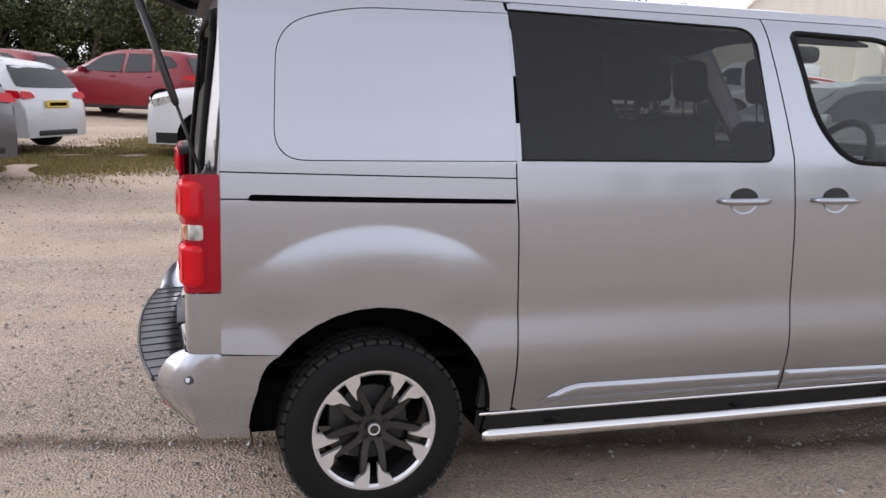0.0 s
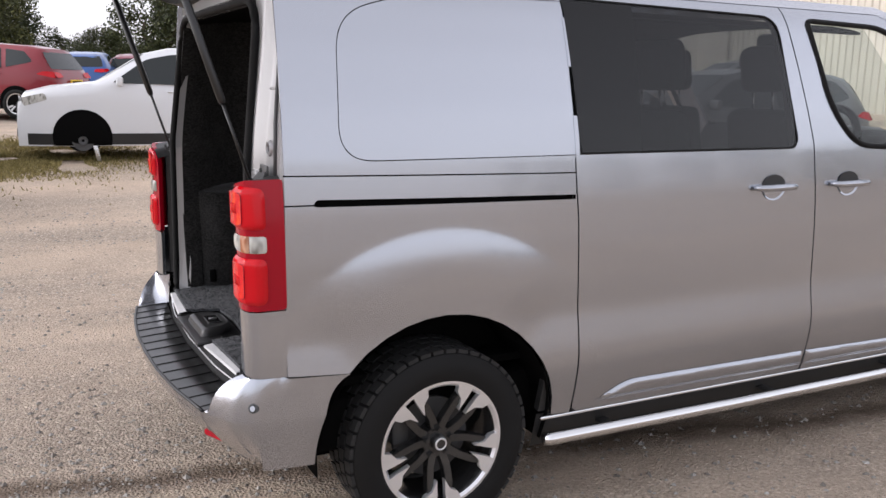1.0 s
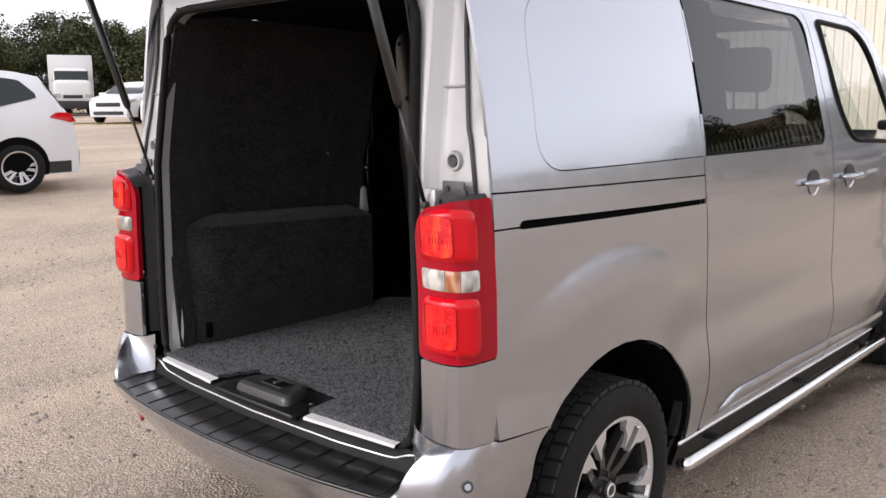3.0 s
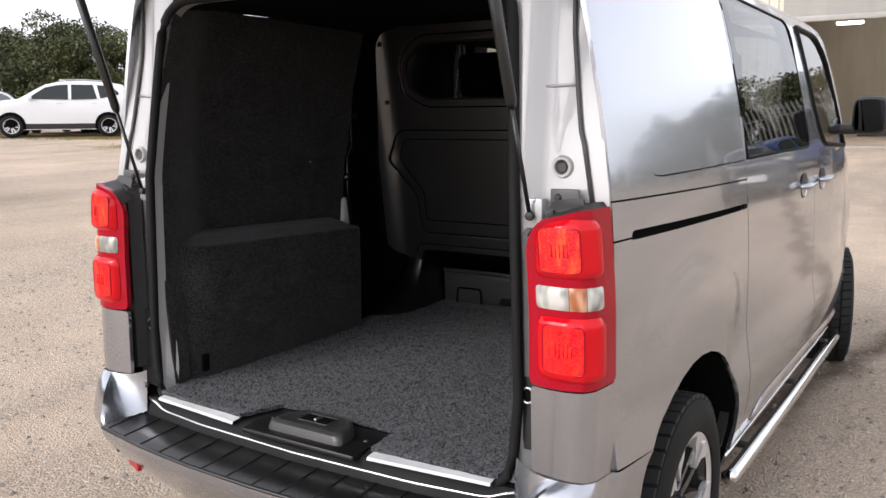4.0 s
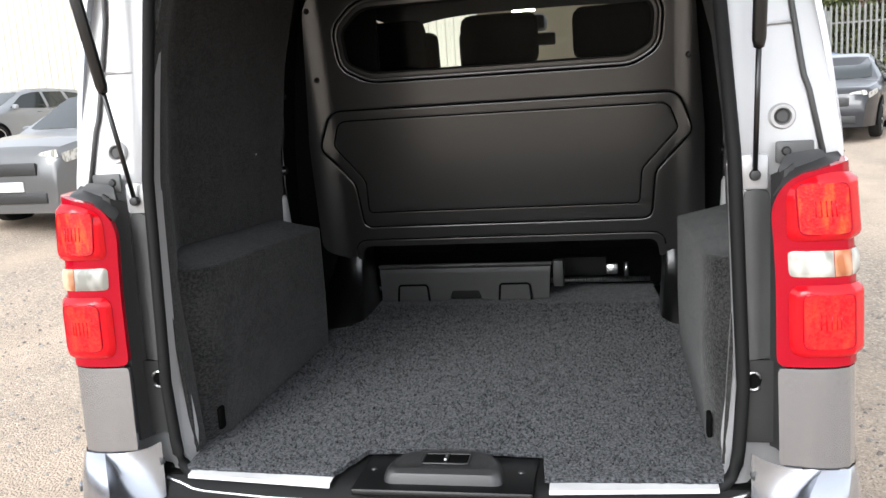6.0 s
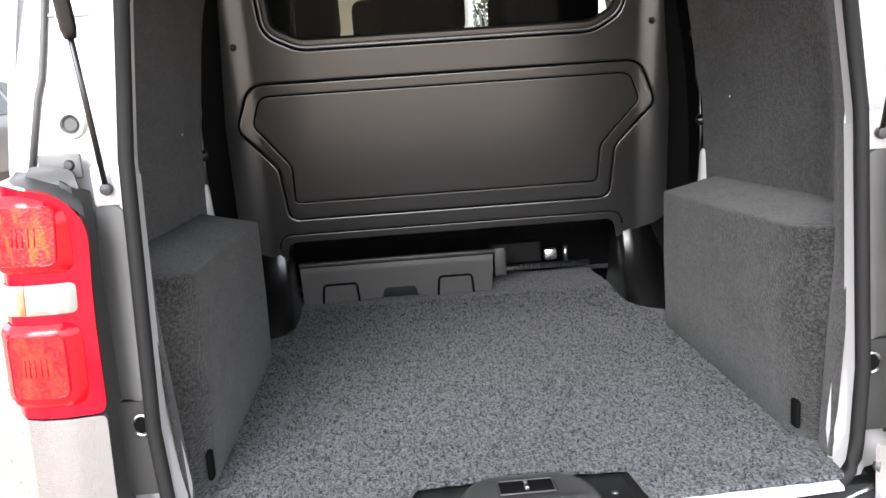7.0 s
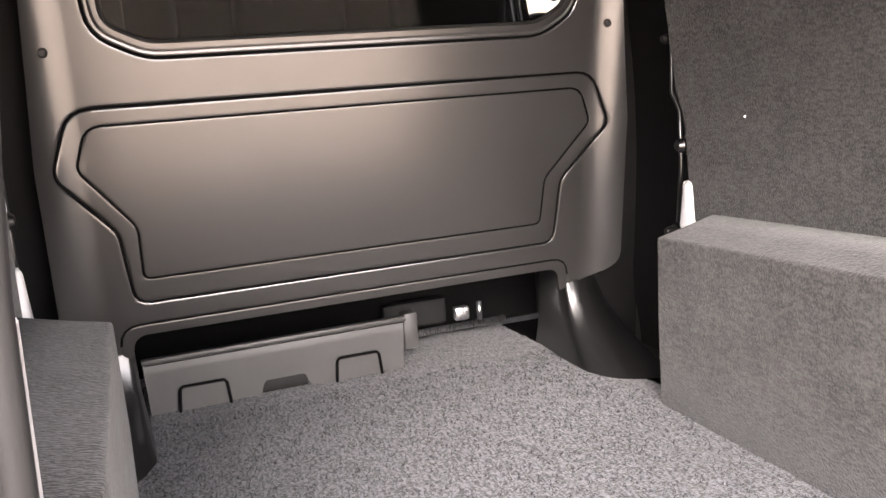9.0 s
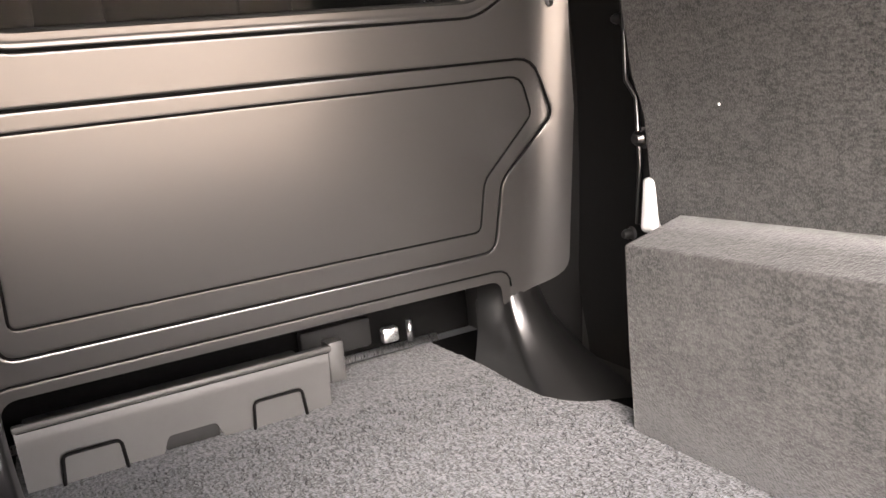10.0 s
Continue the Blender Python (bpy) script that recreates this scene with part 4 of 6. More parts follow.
        sheet("reflector", rounded([(s * 0.605, 0.366, 0.010), (s * 0.715, 0.372, 0.010), (s * 0.715, 0.394, 0.010), (s * 0.605, 0.388, 0.010)], 3), lambda y, z: (lerp(abs(y), (0.605, 0.715), (-0.768, -0.728)), y, z), RED_DARK, b, "red reflector", cell=0.01, flip=True, thick=0.012)
    box("lower_valance", (0.18, 1.3, 0.08), (-0.55, 0, 0.29), BLACK, 0.03, b)


build_bumper()


def build_tailgate():
    """The raised tailgate, nearly level above the opening."""
    def skin_out(u, y):
        return (-0.52 - 1.16 * u, y * (1 - 0.06 * u), 1.985 + 0.20 * u + 0.05 * math.sin(math.pi * u) - 0.03 * (y / 0.75) ** 2)

    def skin_in(u, y):
        x, yy, z = skin_out(u, y)
        return (x + 0.02, yy * 0.96, z - 0.085 + 0.05 * smooth01((abs(y) - 0.62) / 0.1))
    out = rounded([(0.0, -0.74, 0.05), (1.0, -0.78, 0.08), (1.0, 0.78, 0.08), (0.0, 0.74, 0.05)], 4)
    win = rounded([(0.10, -0.62, 0.08), (0.52, -0.64, 0.08), (0.52, 0.64, 0.08), (0.10, 0.62, 0.08)], 4)
    t = sheet("tailgate", out, skin_out, VAN_PAINT, van, "raised one-piece tailgate", cell=0.05, holes=[win], flip=True, thick=0.02)
    sheet("inner_trim", shrink(out, 0.015), skin_in, BLACK, t, "black inner trim", cell=0.04, holes=[shrink(win, -0.03)], thick=0.03)
    g = sheet("rear_window", shrink(win, -0.01), lambda u, y: tuple(np.add(skin_out(u, y), (0, 0, -0.03))), GLASS_TINT, t, cell=0.08)
    g.visible_shadow = False
    for s in (-1, 1):
        box("hinge", (0.12, 0.06, 0.03), (-0.49, s * 0.45, 1.955), VAN_PAINT, 0.01, t)


build_tailgate()


# ---- load space ----
FLOOR = 0.595


def build_load_space():
    edge = [(-0.635, -0.635), (-0.655, -0.25)] + [(-0.52, -0.235), (-0.508, 0.0), (-0.52, 0.20)] + [(-0.655, 0.25), (-0.635, 0.635), (-0.5, 0.66), (0.40, 0.64), (0.44, 0.70), (0.60, 0.70), (0.98, 0.615), (1.30, 0.59), (1.32, -0.57), (1.0, -0.59), (0.60, -0.69), (0.44, -0.70), (0.40, -0.64), (-0.5, -0.66)]

    def pile(x, y):
        return (x, y, FLOOR + 0.0035 * noise.noise((x * 38, y * 38, 0)) + 0.0025 * noise.noise((x * 95, y * 95, 3)))
    c = sheet("floor_carpet", edge, pile, FLOOR_CARPET, van, "speckled grey carpet on the load floor", cell=0.014, thick=0.012)
    # loose fibre tufts standing along the carpet, all one mat
    rnd = np.random.RandomState(4)
    n = 26000
    px, py = rnd.uniform(-0.64, 0.95, n), rnd.uniform(-0.63, 0.63, n)
    ok = inside(np.stack([px, py], 1), np.array(edge))
    v, f = [], []
    for x, y in zip(px[ok], py[ok]):
        a, h, w, ln = rnd.uniform(0, 6.28), rnd.uniform(0.003, 0.0065), rnd.uniform(0.0012, 0.0024), rnd.uniform(0.004, 0.011)
        ca, sa = math.cos(a), math.sin(a)
        i = len(v)
        v += [(x - sa * w, y + ca * w, FLOOR), (x + sa * w, y - ca * w, FLOOR), (x + ca * ln, y + sa * ln, FLOOR + h)]
        f.append((i, i + 1, i + 2))
    tuft = material("carpet_pile", grey(0.1), 1.0, 0, 0, 0.1)
    geo = tuft.node_tree.nodes.new("ShaderNodeNewGeometry")
    feed(tuft, "Base Color", ramp(tuft, geo.outputs["Random Per Island"], [(0.0, grey(0.014)), (0.5, (0.030, 0.032, 0.035)), (0.85, (0.072, 0.076, 0.083)), (1.0, (0.14, 0.145, 0.155))]))
    tagged(part("pile", mesh("pile", v, f, tuft, False), c), kind="stuff")
    box("load_deck", (1.98, 1.62, 0.03), (0.36, 0, 0.558), UNDER, 0.004, van)
    # pale scuff strips either side of the lock
    for y0, y1, x0, x1 in ((0.25, 0.625, -0.674, -0.642), (-0.625, -0.26, -0.642, -0.674)):
        v = []
        for y, x in ((y0, x0), (y1, x1)):
            for dx, z in ((-0.016, 0.572), (-0.012, 0.580), (0.018, 0.584), (0.024, 0.580)):
                v.append((x + dx, y, z))
        part("scuff_strip", mesh("scuff_strip", v, [(0, 1, 5, 4), (1, 2, 6, 5), (2, 3, 7, 6)], WHITE_PLASTIC, False), van, "pale scuff strip at the sill")
    # sill ledge and lock housing
    v, f = [], []
    for k in range(41):
        y = -0.70 + 1.40 * k / 40
        x = lerp(abs(y), (0, 0.4, 0.66), (-0.668, -0.655, -0.622))
        for dx, z in ((-0.034, 0.506), (-0.014, 0.566), (0.03, 0.576), (0.20, 0.576)):
            v.append((x + dx, y, z))
    for k in range(40):
        for a in range(3):
            f.append((4 * k + a, 4 * k + a + 1, 4 * k + a + 5, 4 * k + a + 4))
    part("sill_ledge", mesh("sill_ledge", v, f, RUBBER), van)
    lock = box("lock_tray", (0.19, 0.42, 0.018), (-0.612, -0.016, 0.572), STEP, 0.006, van, "black lock tray let into the carpet")
    bm = bmesh.new()
    base = rounded([(-0.678, 0.130, 0.03), (-0.678, -0.160, 0.03), (-0.60, -0.150, 0.04), (-0.545, -0.10, 0.04), (-0.545, 0.075, 0.04), (-0.60, 0.125, 0.04)], 5)
    lev = [(1.0, 0.57, 0.0), (0.985, 0.590, 0.003), (0.95, 0.604, 0.006), (0.89, 0.6105, 0.009), (0.83, 0.612, 0.011), (0.77, 0.6105, 0.012), (0.72, 0.609, 0.012)]
    cx, cy = -0.61, -0.015
    rings = [[bm.verts.new((cx + dx + (x - cx) * k * (1.0 if k > 0.9 else 0.92), cy + (y - cy) * k, z)) for x, y in base] for k, z, dx in lev]
    for a, b in zip(rings, rings[1:]):
        for i in range(len(base)):
            j = (i + 1) % len(base)
            bm.faces.new((a[i], a[j], b[j], b[i]))
    bm.faces.new(rings[-1])
    part("lock_housing", bm_mesh("lock_housing", bm, LOCK_GREY, True), lock, "dark grey lock housing")
    box("latch_slot", (0.050, 0.105, 0.010), (-0.600, -0.014, 0.6068), UNDER, 0.002, lock)
    tube("slot_rim", [(-0.600 + x, -0.014 + y, 0.6115) for x, y in rounded([(-0.027, -0.055, 0.006), (0.027, -0.055, 0.006), (0.027, 0.055, 0.006), (-0.027, 0.055, 0.006)], 3)], 0.0022, LOCK_GREY, lock, closed=True, sides=6)
    box("latch_claw", (0.034, 0.008, 0.010), (-0.598, -0.014, 0.613), BRUSHED, 0.002, lock)
    for y in (-0.19, 0.165):
        lathe("tray_screw", [(0.0, 0.004), (0.006, 0.003), (0.008, 0.0)], (-0.60, y, 0.581), LOCK_GREY, "z", lock, "", 12)
    for s in (-1, 1):
        # carpeted wheel box: upright inner face with a sloping shoulder
        prof = [(0.622, 0.585), (0.618, 0.80), (0.620, 1.014), (0.622, 1.020), (0.63, 1.023), (0.70, 1.038), (0.80, 1.062)]
        v, f = [], []
        xs = [-0.535, -0.52, -0.50, -0.47] + list(np.linspace(-0.42, 0.395, 14)) + [0.412, 0.418]
        for x in xs:
            dz = lerp(x, (-0.54, 0.42), (0.035, 0.0))
            back = 0.09 * smooth01((-0.42 - x) / 0.115) ** 1.5
            for y, z in prof:
                zz = z + (dz if z > 0.9 else 0)
                v.append((x, s * (y + back * (1 if z < 1.06 else 0.3)), zz))
        m = len(prof)
        for i in range(len(xs) - 1):
            for j in range(m - 1):
                q = (i * m + j, (i + 1) * m + j, (i + 1) * m + j + 1, i * m + j + 1)
                f.append(q if s < 0 else q[::-1])
        e = (len(xs) - 1) * m
        v += [(0.418, s * 0.80, 0.585)]
        f.append(tuple(range(e, e + m)) + (len(v) - 1,))
        wb = part("wheel_box", mesh("wheel_box", v, f, LINING), van, "charcoal carpeted wheel box")
        mod = wb.modifiers.new("thickness", "SOLIDIFY")
        mod.thickness, mod.offset = 0.006, 1
        box("cable_slot", (0.030, 0.012, 0.062), (-0.452, s * 0.625, 0.648), UNDER, 0.012, wb)
        for x, z in ((-0.548, 0.80), (-0.552, 0.93), (-0.556, 1.28)):
            lathe("lining_screw", [(0.0, -0.006), (0.006, -0.005), (0.008, 0.0)], (x, s * 0.668, z), BLACK, "y", van, "", 10, Matrix.Rotation(0 if s > 0 else math.pi, 3, "Z"))
        # carpeted side lining above it
        lin = [(-0.570, 0.60), (-0.578, 1.1), (-0.588, 1.30), (-0.55, 1.86), (0.56, 1.84), (0.55, 1.53), (0.545, 1.36), (0.520, 1.28), (0.505, 1.09), (0.47, 1.0), (0.40, 0.98), (-0.49, 0.98), (-0.50, 0.60)]

        def lining(x, z, s=s):
            w = lerp(z, (0.6, 1.0, 1.3, 1.6, 1.86), (0.765, 0.79, 0.79, 0.755, 0.69))
            w -= 0.118 * smooth01((-0.26 - x) / 0.30)
            return (x, s * (w + 0.003 * noise.noise((x * 3, z * 3, 0))), z)
        sheet("side_lining", lin, lining, LINING, van, "charcoal carpet side lining", cell=0.03, flip=s > 0, thick=0.008)
        # bare strip and fixings beyond the lining: sliding door frame in black, one pale bracket
        sheet("door_post", [(0.44, 0.58), (0.90, 0.58), (0.90, 1.89), (0.44, 1.89)], flank(s, -0.07), MATTE, van, cell=0.06, flip=s > 0, thick=0.02)
        # black sheet added to close off the bright gap beside the bulkhead
        sheet("bulkhead_filler", [(s * 0.70, 0.59), (s * 0.885, 0.59), (s * 0.86, 1.34), (s * 0.735, 1.88), (s * 0.66, 1.88)], lambda y, z: (0.885 - 0.14 * (z - 0.95), y, z), MATTE, van, cell=0.06, flip=True)
        box("pale_bracket", (0.058, 0.034, 0.13), (0.512, s * 0.782, 1.07), WHITE_PLASTIC, 0.016, van, "pale plastic clip", taper=0.6, seg=3)
        for x, z, r in ((0.545, 1.222, 1.5), (0.600, 1.493, 1.0), (0.600, 0.99, 1.0)):
            lathe("fixing_bolt", [(0.0, -0.030), (0.008 * r, -0.028), (0.013 * r, -0.016), (0.012 * r, -0.004), (0.017 * r, 0.0)], (x, s * 0.800, z), FOOT_PLASTIC, "y", van, "", 14, Matrix.Rotation(0 if s > 0 else math.pi, 3, "Z"))
        tube("door_cable", [(0.585, s * 0.79, 1.60), (0.578, s * 0.785, 1.43), (0.580, s * 0.785, 1.355), (0.548, s * 0.785, 1.315), (0.545, s * 0.785, 1.17), (0.562, s * 0.785, 1.02)], 0.0055, FOOT_PLASTIC, van, sides=8)
        box("screw_head", (0.006, 0.006, 0.006), (0.30, s * 0.782, 1.3), WHITE_PLASTIC, 0.002, van, seg=1)
    # dark roof lining
    sheet("roof_lining", rounded([(-0.54, -0.66, 0.05), (2.35, -0.70, 0.05), (2.35, 0.70, 0.05), (-0.54, 0.66, 0.05)], 3), lambda x, y: (x, y, 1.90 - 0.06 * (y / 0.7) ** 4 - 0.04 * smooth01((-0.3 - x) / 0.2)), FABRIC, van, cell=0.08, flip=True, thick=0.01)


build_load_space()

GROOVE_A = rounded([(0.66, 1.425, 0.05), (-0.655, 1.425, 0.05), (-0.705, 1.28, 0.03), (-0.572, 1.135, 0.02), (-0.556, 0.955, 0.035), (0.575, 0.955, 0.035), (0.592, 1.135, 0.02), (0.71, 1.28, 0.03)], 4)
GROOVE_B = rounded([(0.63, 1.385, 0.035), (-0.62, 1.385, 0.035), (-0.655, 1.29, 0.02), (-0.522, 1.145, 0.02), (-0.512, 1.015, 0.02), (0.55, 1.015, 0.02), (0.548, 1.145, 0.02), (0.66, 1.29, 0.02)], 4)
PANE = rounded([(0.475, 1.555, 0.03), (-0.485, 1.555, 0.03), (-0.565, 1.60, 0.03), (-0.575, 1.72, 0.03), (-0.50, 1.80, 0.05), (0.49, 1.80, 0.05), (0.575, 1.72, 0.03), (0.565, 1.60, 0.03)], 4)
PANE_G = shrink(PANE, -0.03)
LOW_CUT = rounded([(0.60, 0.70), (0.592, 0.872, 0.04), (-0.575, 0.872, 0.04), (-0.585, 0.70)], 4)
LOW_G = rounded([(0.63, 0.70), (0.622, 0.90, 0.05), (-0.605, 0.90, 0.05), (-0.615, 0.70)], 4)


def build_bulkhead():
    """Moulded full-height bulkhead with a window, a pressed panel and an arched foot."""
    top = rounded([(0.745, 0.86, 0.05), (0.74, 1.3), (0.70, 1.87, 0.1), (-0.70, 1.87, 0.1), (-0.74, 1.3), (-0.745, 0.86, 0.05), (-0.585, 0.80, 0.01), (-0.575, 0.872, 0.04), (0.592, 0.872, 0.04), (0.60, 0.80, 0.01)], 5)
    cell = 0.0028
    lo, hi = np.array(top).min(0), np.array(top).max(0)
    polys = [(np.array(GROOVE_A), 0.0036, 0.0030), (np.array(GROOVE_B), 0.0030, 0.0012), (np.array(PANE_G), 0.0036, 0.003), (np.array(shrink(PANE, -0.018)), 0.0028, 0.002), (np.array(LOW_G), 0.0032, 0.0018)]

    def base(y, z):
        x = 0.838 - 0.18 * (z - 0.955)
        a = max(0.0, abs(y) - 0.635)
        x -= 0.125 - math.sqrt(0.125 ** 2 - min(a, 0.118) ** 2)
        return x

    # laid out as one fine sheet and pressed by the grooves
    v, f = skin(top, lambda y, z: (y, z, 0), cell, [PANE], False)
    P = np.array(v)[:, :2]
    x = np.array([base(y, z) for y, z in P])
    for poly, w, d in polys:
        s, _ = nearest(P, poly)
        x += d * np.exp(-(s / w) ** 2)
    v = np.stack([x, P[:, 0], P[:, 1]], 1)
    b = part("bulkhead", mesh("bulkhead", v, [q[::-1] for q in f], BULKHEAD_PLASTIC), van, "black moulded plastic bulkhead with a window")
    # black tubes paint the shade that lies in the pressed grooves
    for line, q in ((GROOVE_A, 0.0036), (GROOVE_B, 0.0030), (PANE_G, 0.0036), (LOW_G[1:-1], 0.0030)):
        tube("groove_shade_line", [(base(y, z) + 0.0008, y, z) for y, z in line], q, UNDER, b, closed=len(line) != len(LOW_G) - 2, sides=6)
    g = sheet("bulkhead_window", shrink(PANE, -0.008), lambda y, z: (base(y, z) + 0.012, y, z), ACRYLIC, b, "clear window pane", cell=0.1)
    g.visible_shadow = False
    # black panel added behind the pane to block a bright sliver
    box("light_blocker", (0.03, 0.27, 0.46), (1.0, 0.645, 1.68), MATTE, 0.01, b)
    tube("window_rim", [(base(y, z) + 0.006, y, z) for y, z in shrink(PANE, 0.003)], 0.007, RUBBER, b, closed=True, sides=6)
    for sd in (-1, 1):
        for y, z in ((0.688, 1.548), (0.69, 1.80)):
            lathe("panel_clip", [(0.0, -0.004), (0.006, -0.004), (0.010, -0.001), (0.012, 0.004)], (base(y, z) - 0.002, sd * y, z), BLACK, "x", b, "", 14)
        # black foot that carries the bulkhead down to the floor
        upper = [(1.02, 0.600, 0.88), (0.90, 0.598, 0.88), (0.868, 0.606, 0.88), (0.864, 0.64, 0.88), (0.872, 0.675, 0.88), (0.892, 0.71, 0.88), (0.93, 0.742, 0.88), (0.99, 0.762, 0.88)]
        lower = [(1.05, 0.590, 0.596), (0.84, 0.578, 0.596), (0.715, 0.580, 0.596), (0.640, 0.612, 0.596), (0.602, 0.648, 0.596), (0.585, 0.690, 0.596), (0.565, 0.725, 0.596), (0.54, 0.765, 0.596)]
        fine = 24
        rows_u = [[lerp(k / fine * 7, range(8), [p[c] for p in line]) for c in range(3)] for line in (upper, lower) for k in range(fine + 1)]
        v, f = [], []
        M = 14
        for i in range(M + 1):
            a = i / M
            for k in range(fine + 1):
                u, w = rows_u[k], rows_u[fine + 1 + k]
                q = a ** 2.4
                v.append((u[0] * (1 - q) + w[0] * q, sd * (u[1] * (1 - q) + w[1] * q), u[2] * (1 - a) + w[2] * a))
        for i in range(M):
            for k in range(fine):
                q = (i * (fine + 1) + k, i * (fine + 1) + k + 1, (i + 1) * (fine + 1) + k + 1, (i + 1) * (fine + 1) + k)
                f.append(q if sd > 0 else q[::-1])
        part("bulkhead_foot", mesh("bulkhead_foot", v, f, FOOT_PLASTIC), b, "glossy black plastic foot")
        box("foot_bracket", (0.10, 0.05, 0.14), (1.02, sd * 0.64, 0.70), BLACK, 0.01, b)
    # black boxes added to keep the cavity behind the foot dark; seat crossbar
    box("cavity_block_back", (0.02, 1.5, 0.42), (1.36, 0, 0.80), UNDER, 0.004, b)
    box("cavity_block_top", (0.44, 1.14, 0.02), (1.14, 0, 0.905), UNDER, 0.004, b)
    tube("seat_rail", [(1.22, -0.56, 0.635), (1.22, 0.60, 0.635)], 0.012, BRUSHED, b, sides=8)
    box("seat_bracket", (0.03, 0.05, 0.045), (1.20, -0.40, 0.685), BRUSHED, 0.008, b)
    tube("bracket_pin", [(1.19, -0.46, 0.655), (1.19, -0.46, 0.715)], 0.009, BRUSHED, b, sides=8)
    box("far_tray", (0.04, 0.22, 0.09), (1.30, -0.27, 0.68), RUBBER, 0.012, b)


build_bulkhead()


def build_storage_box():
    """Flat grey plastic box under the bulkhead, with two lugs and a hand notch."""
    t = thing("storage_box", (1.03, 0.215, FLOOR + 0.004), label="dark grey plastic storage box under the bulkhead", category="storage box")
    out = rounded([(0.365, 0.0), (0.37, 0.148, 0.006), (-0.365, 0.148, 0.006), (-0.355, 0.0), (-0.065 - 0.22, 0.0), (-0.285, 0.0), (-0.075, 0.0), (-0.06, 0.04, 0.01), (0.055, 0.04, 0.01), (0.07, 0.0)], 3)
    BOX = plastic("storage_box_plastic", (0.032, 0.0315, 0.0305), 0.5, 500.0, 0.1)
    face = sheet("front", out, lambda y, z: (0.006 * smooth01((z - 0.12) / 0.03), y, z), BOX, t, cell=0.012, flip=True, thick=0.01)
    box("body", (0.24, 0.70, 0.085), (0.135, 0, 0.044), BOX, 0.008, t)
    box("lid", (0.022, 0.745, 0.016), (0.004, 0, 0.150), BOX, 0.005, t)
    for y0 in (0.222, -0.215):
        lug = rounded([(y0 - 0.068, 0.0), (y0 + 0.068, 0.0), (y0 + 0.062, 0.07, 0.014), (y0 - 0.062, 0.07, 0.014)], 4)
        sheet("lug", lug, lambda y, z: (-0.007, y, z), BOX, t, cell=0.012, flip=True, thick=0.008)
        tube("lug_line", [(-0.0145, y, z) for y, z in lug[1:] + lug[:1]], 0.0042, UNDER, t, sides=6)
    tube("lid_line", [(-0.002, y, 0.141) for y in np.linspace(-0.365, 0.365, 12)], 0.002, UNDER, t, sides=5)
    box("notch_back", (0.006, 0.13, 0.04), (0.014, -0.002, 0.021), RUBBER, 0.002, t)
    box("side_catch", (0.05, 0.045, 0.11), (0.05, -0.395, 0.10), BOX, 0.006, t)


build_storage_box()


# ---- cab and second row ----
def seat(x, y, w, turn=0.0, head_w=0.26):
    """A seat with cushion, backrest and head restraint, facing forwards."""
    s = thing("seat", (x, y, 0.60), label="black fabric van seat with a head restraint", category="seat", group="van seats")
    box("cushion", (0.50, w, 0.16), (0.22, 0, 0.22), FABRIC, 0.05, s, seg=3)
    box("base", (0.40, w * 0.8, 0.16), (0.20, 0, 0.08), BLACK, 0.02, s)
    box("backrest", (0.13, w, 0.62), (-0.03, 0, 0.58), FABRIC, 0.055, s, rot=(0, -9, 0), seg=3)
    box("head_restraint", (0.10, head_w, 0.22), (-0.09, 0, 1.08), FABRIC, 0.045, s, rot=(0, -8, 0), seg=3)
    for d in (-0.06, 0.06):
        tube("post", [(-0.07, d, 0.86), (-0.085, d, 0.98)], 0.006, CHROME, s, sides=6)


for sy, hw in ((0.50, 0.27), (0.045, 0.33), (-0.455, 0.38)):
    seat(1.36, sy, 0.42, head_w=hw)
for sy in (-0.42, 0.22, 0.58):
    seat(2.10, sy, 0.40 if sy < 0 else 0.36, head_w=0.25)


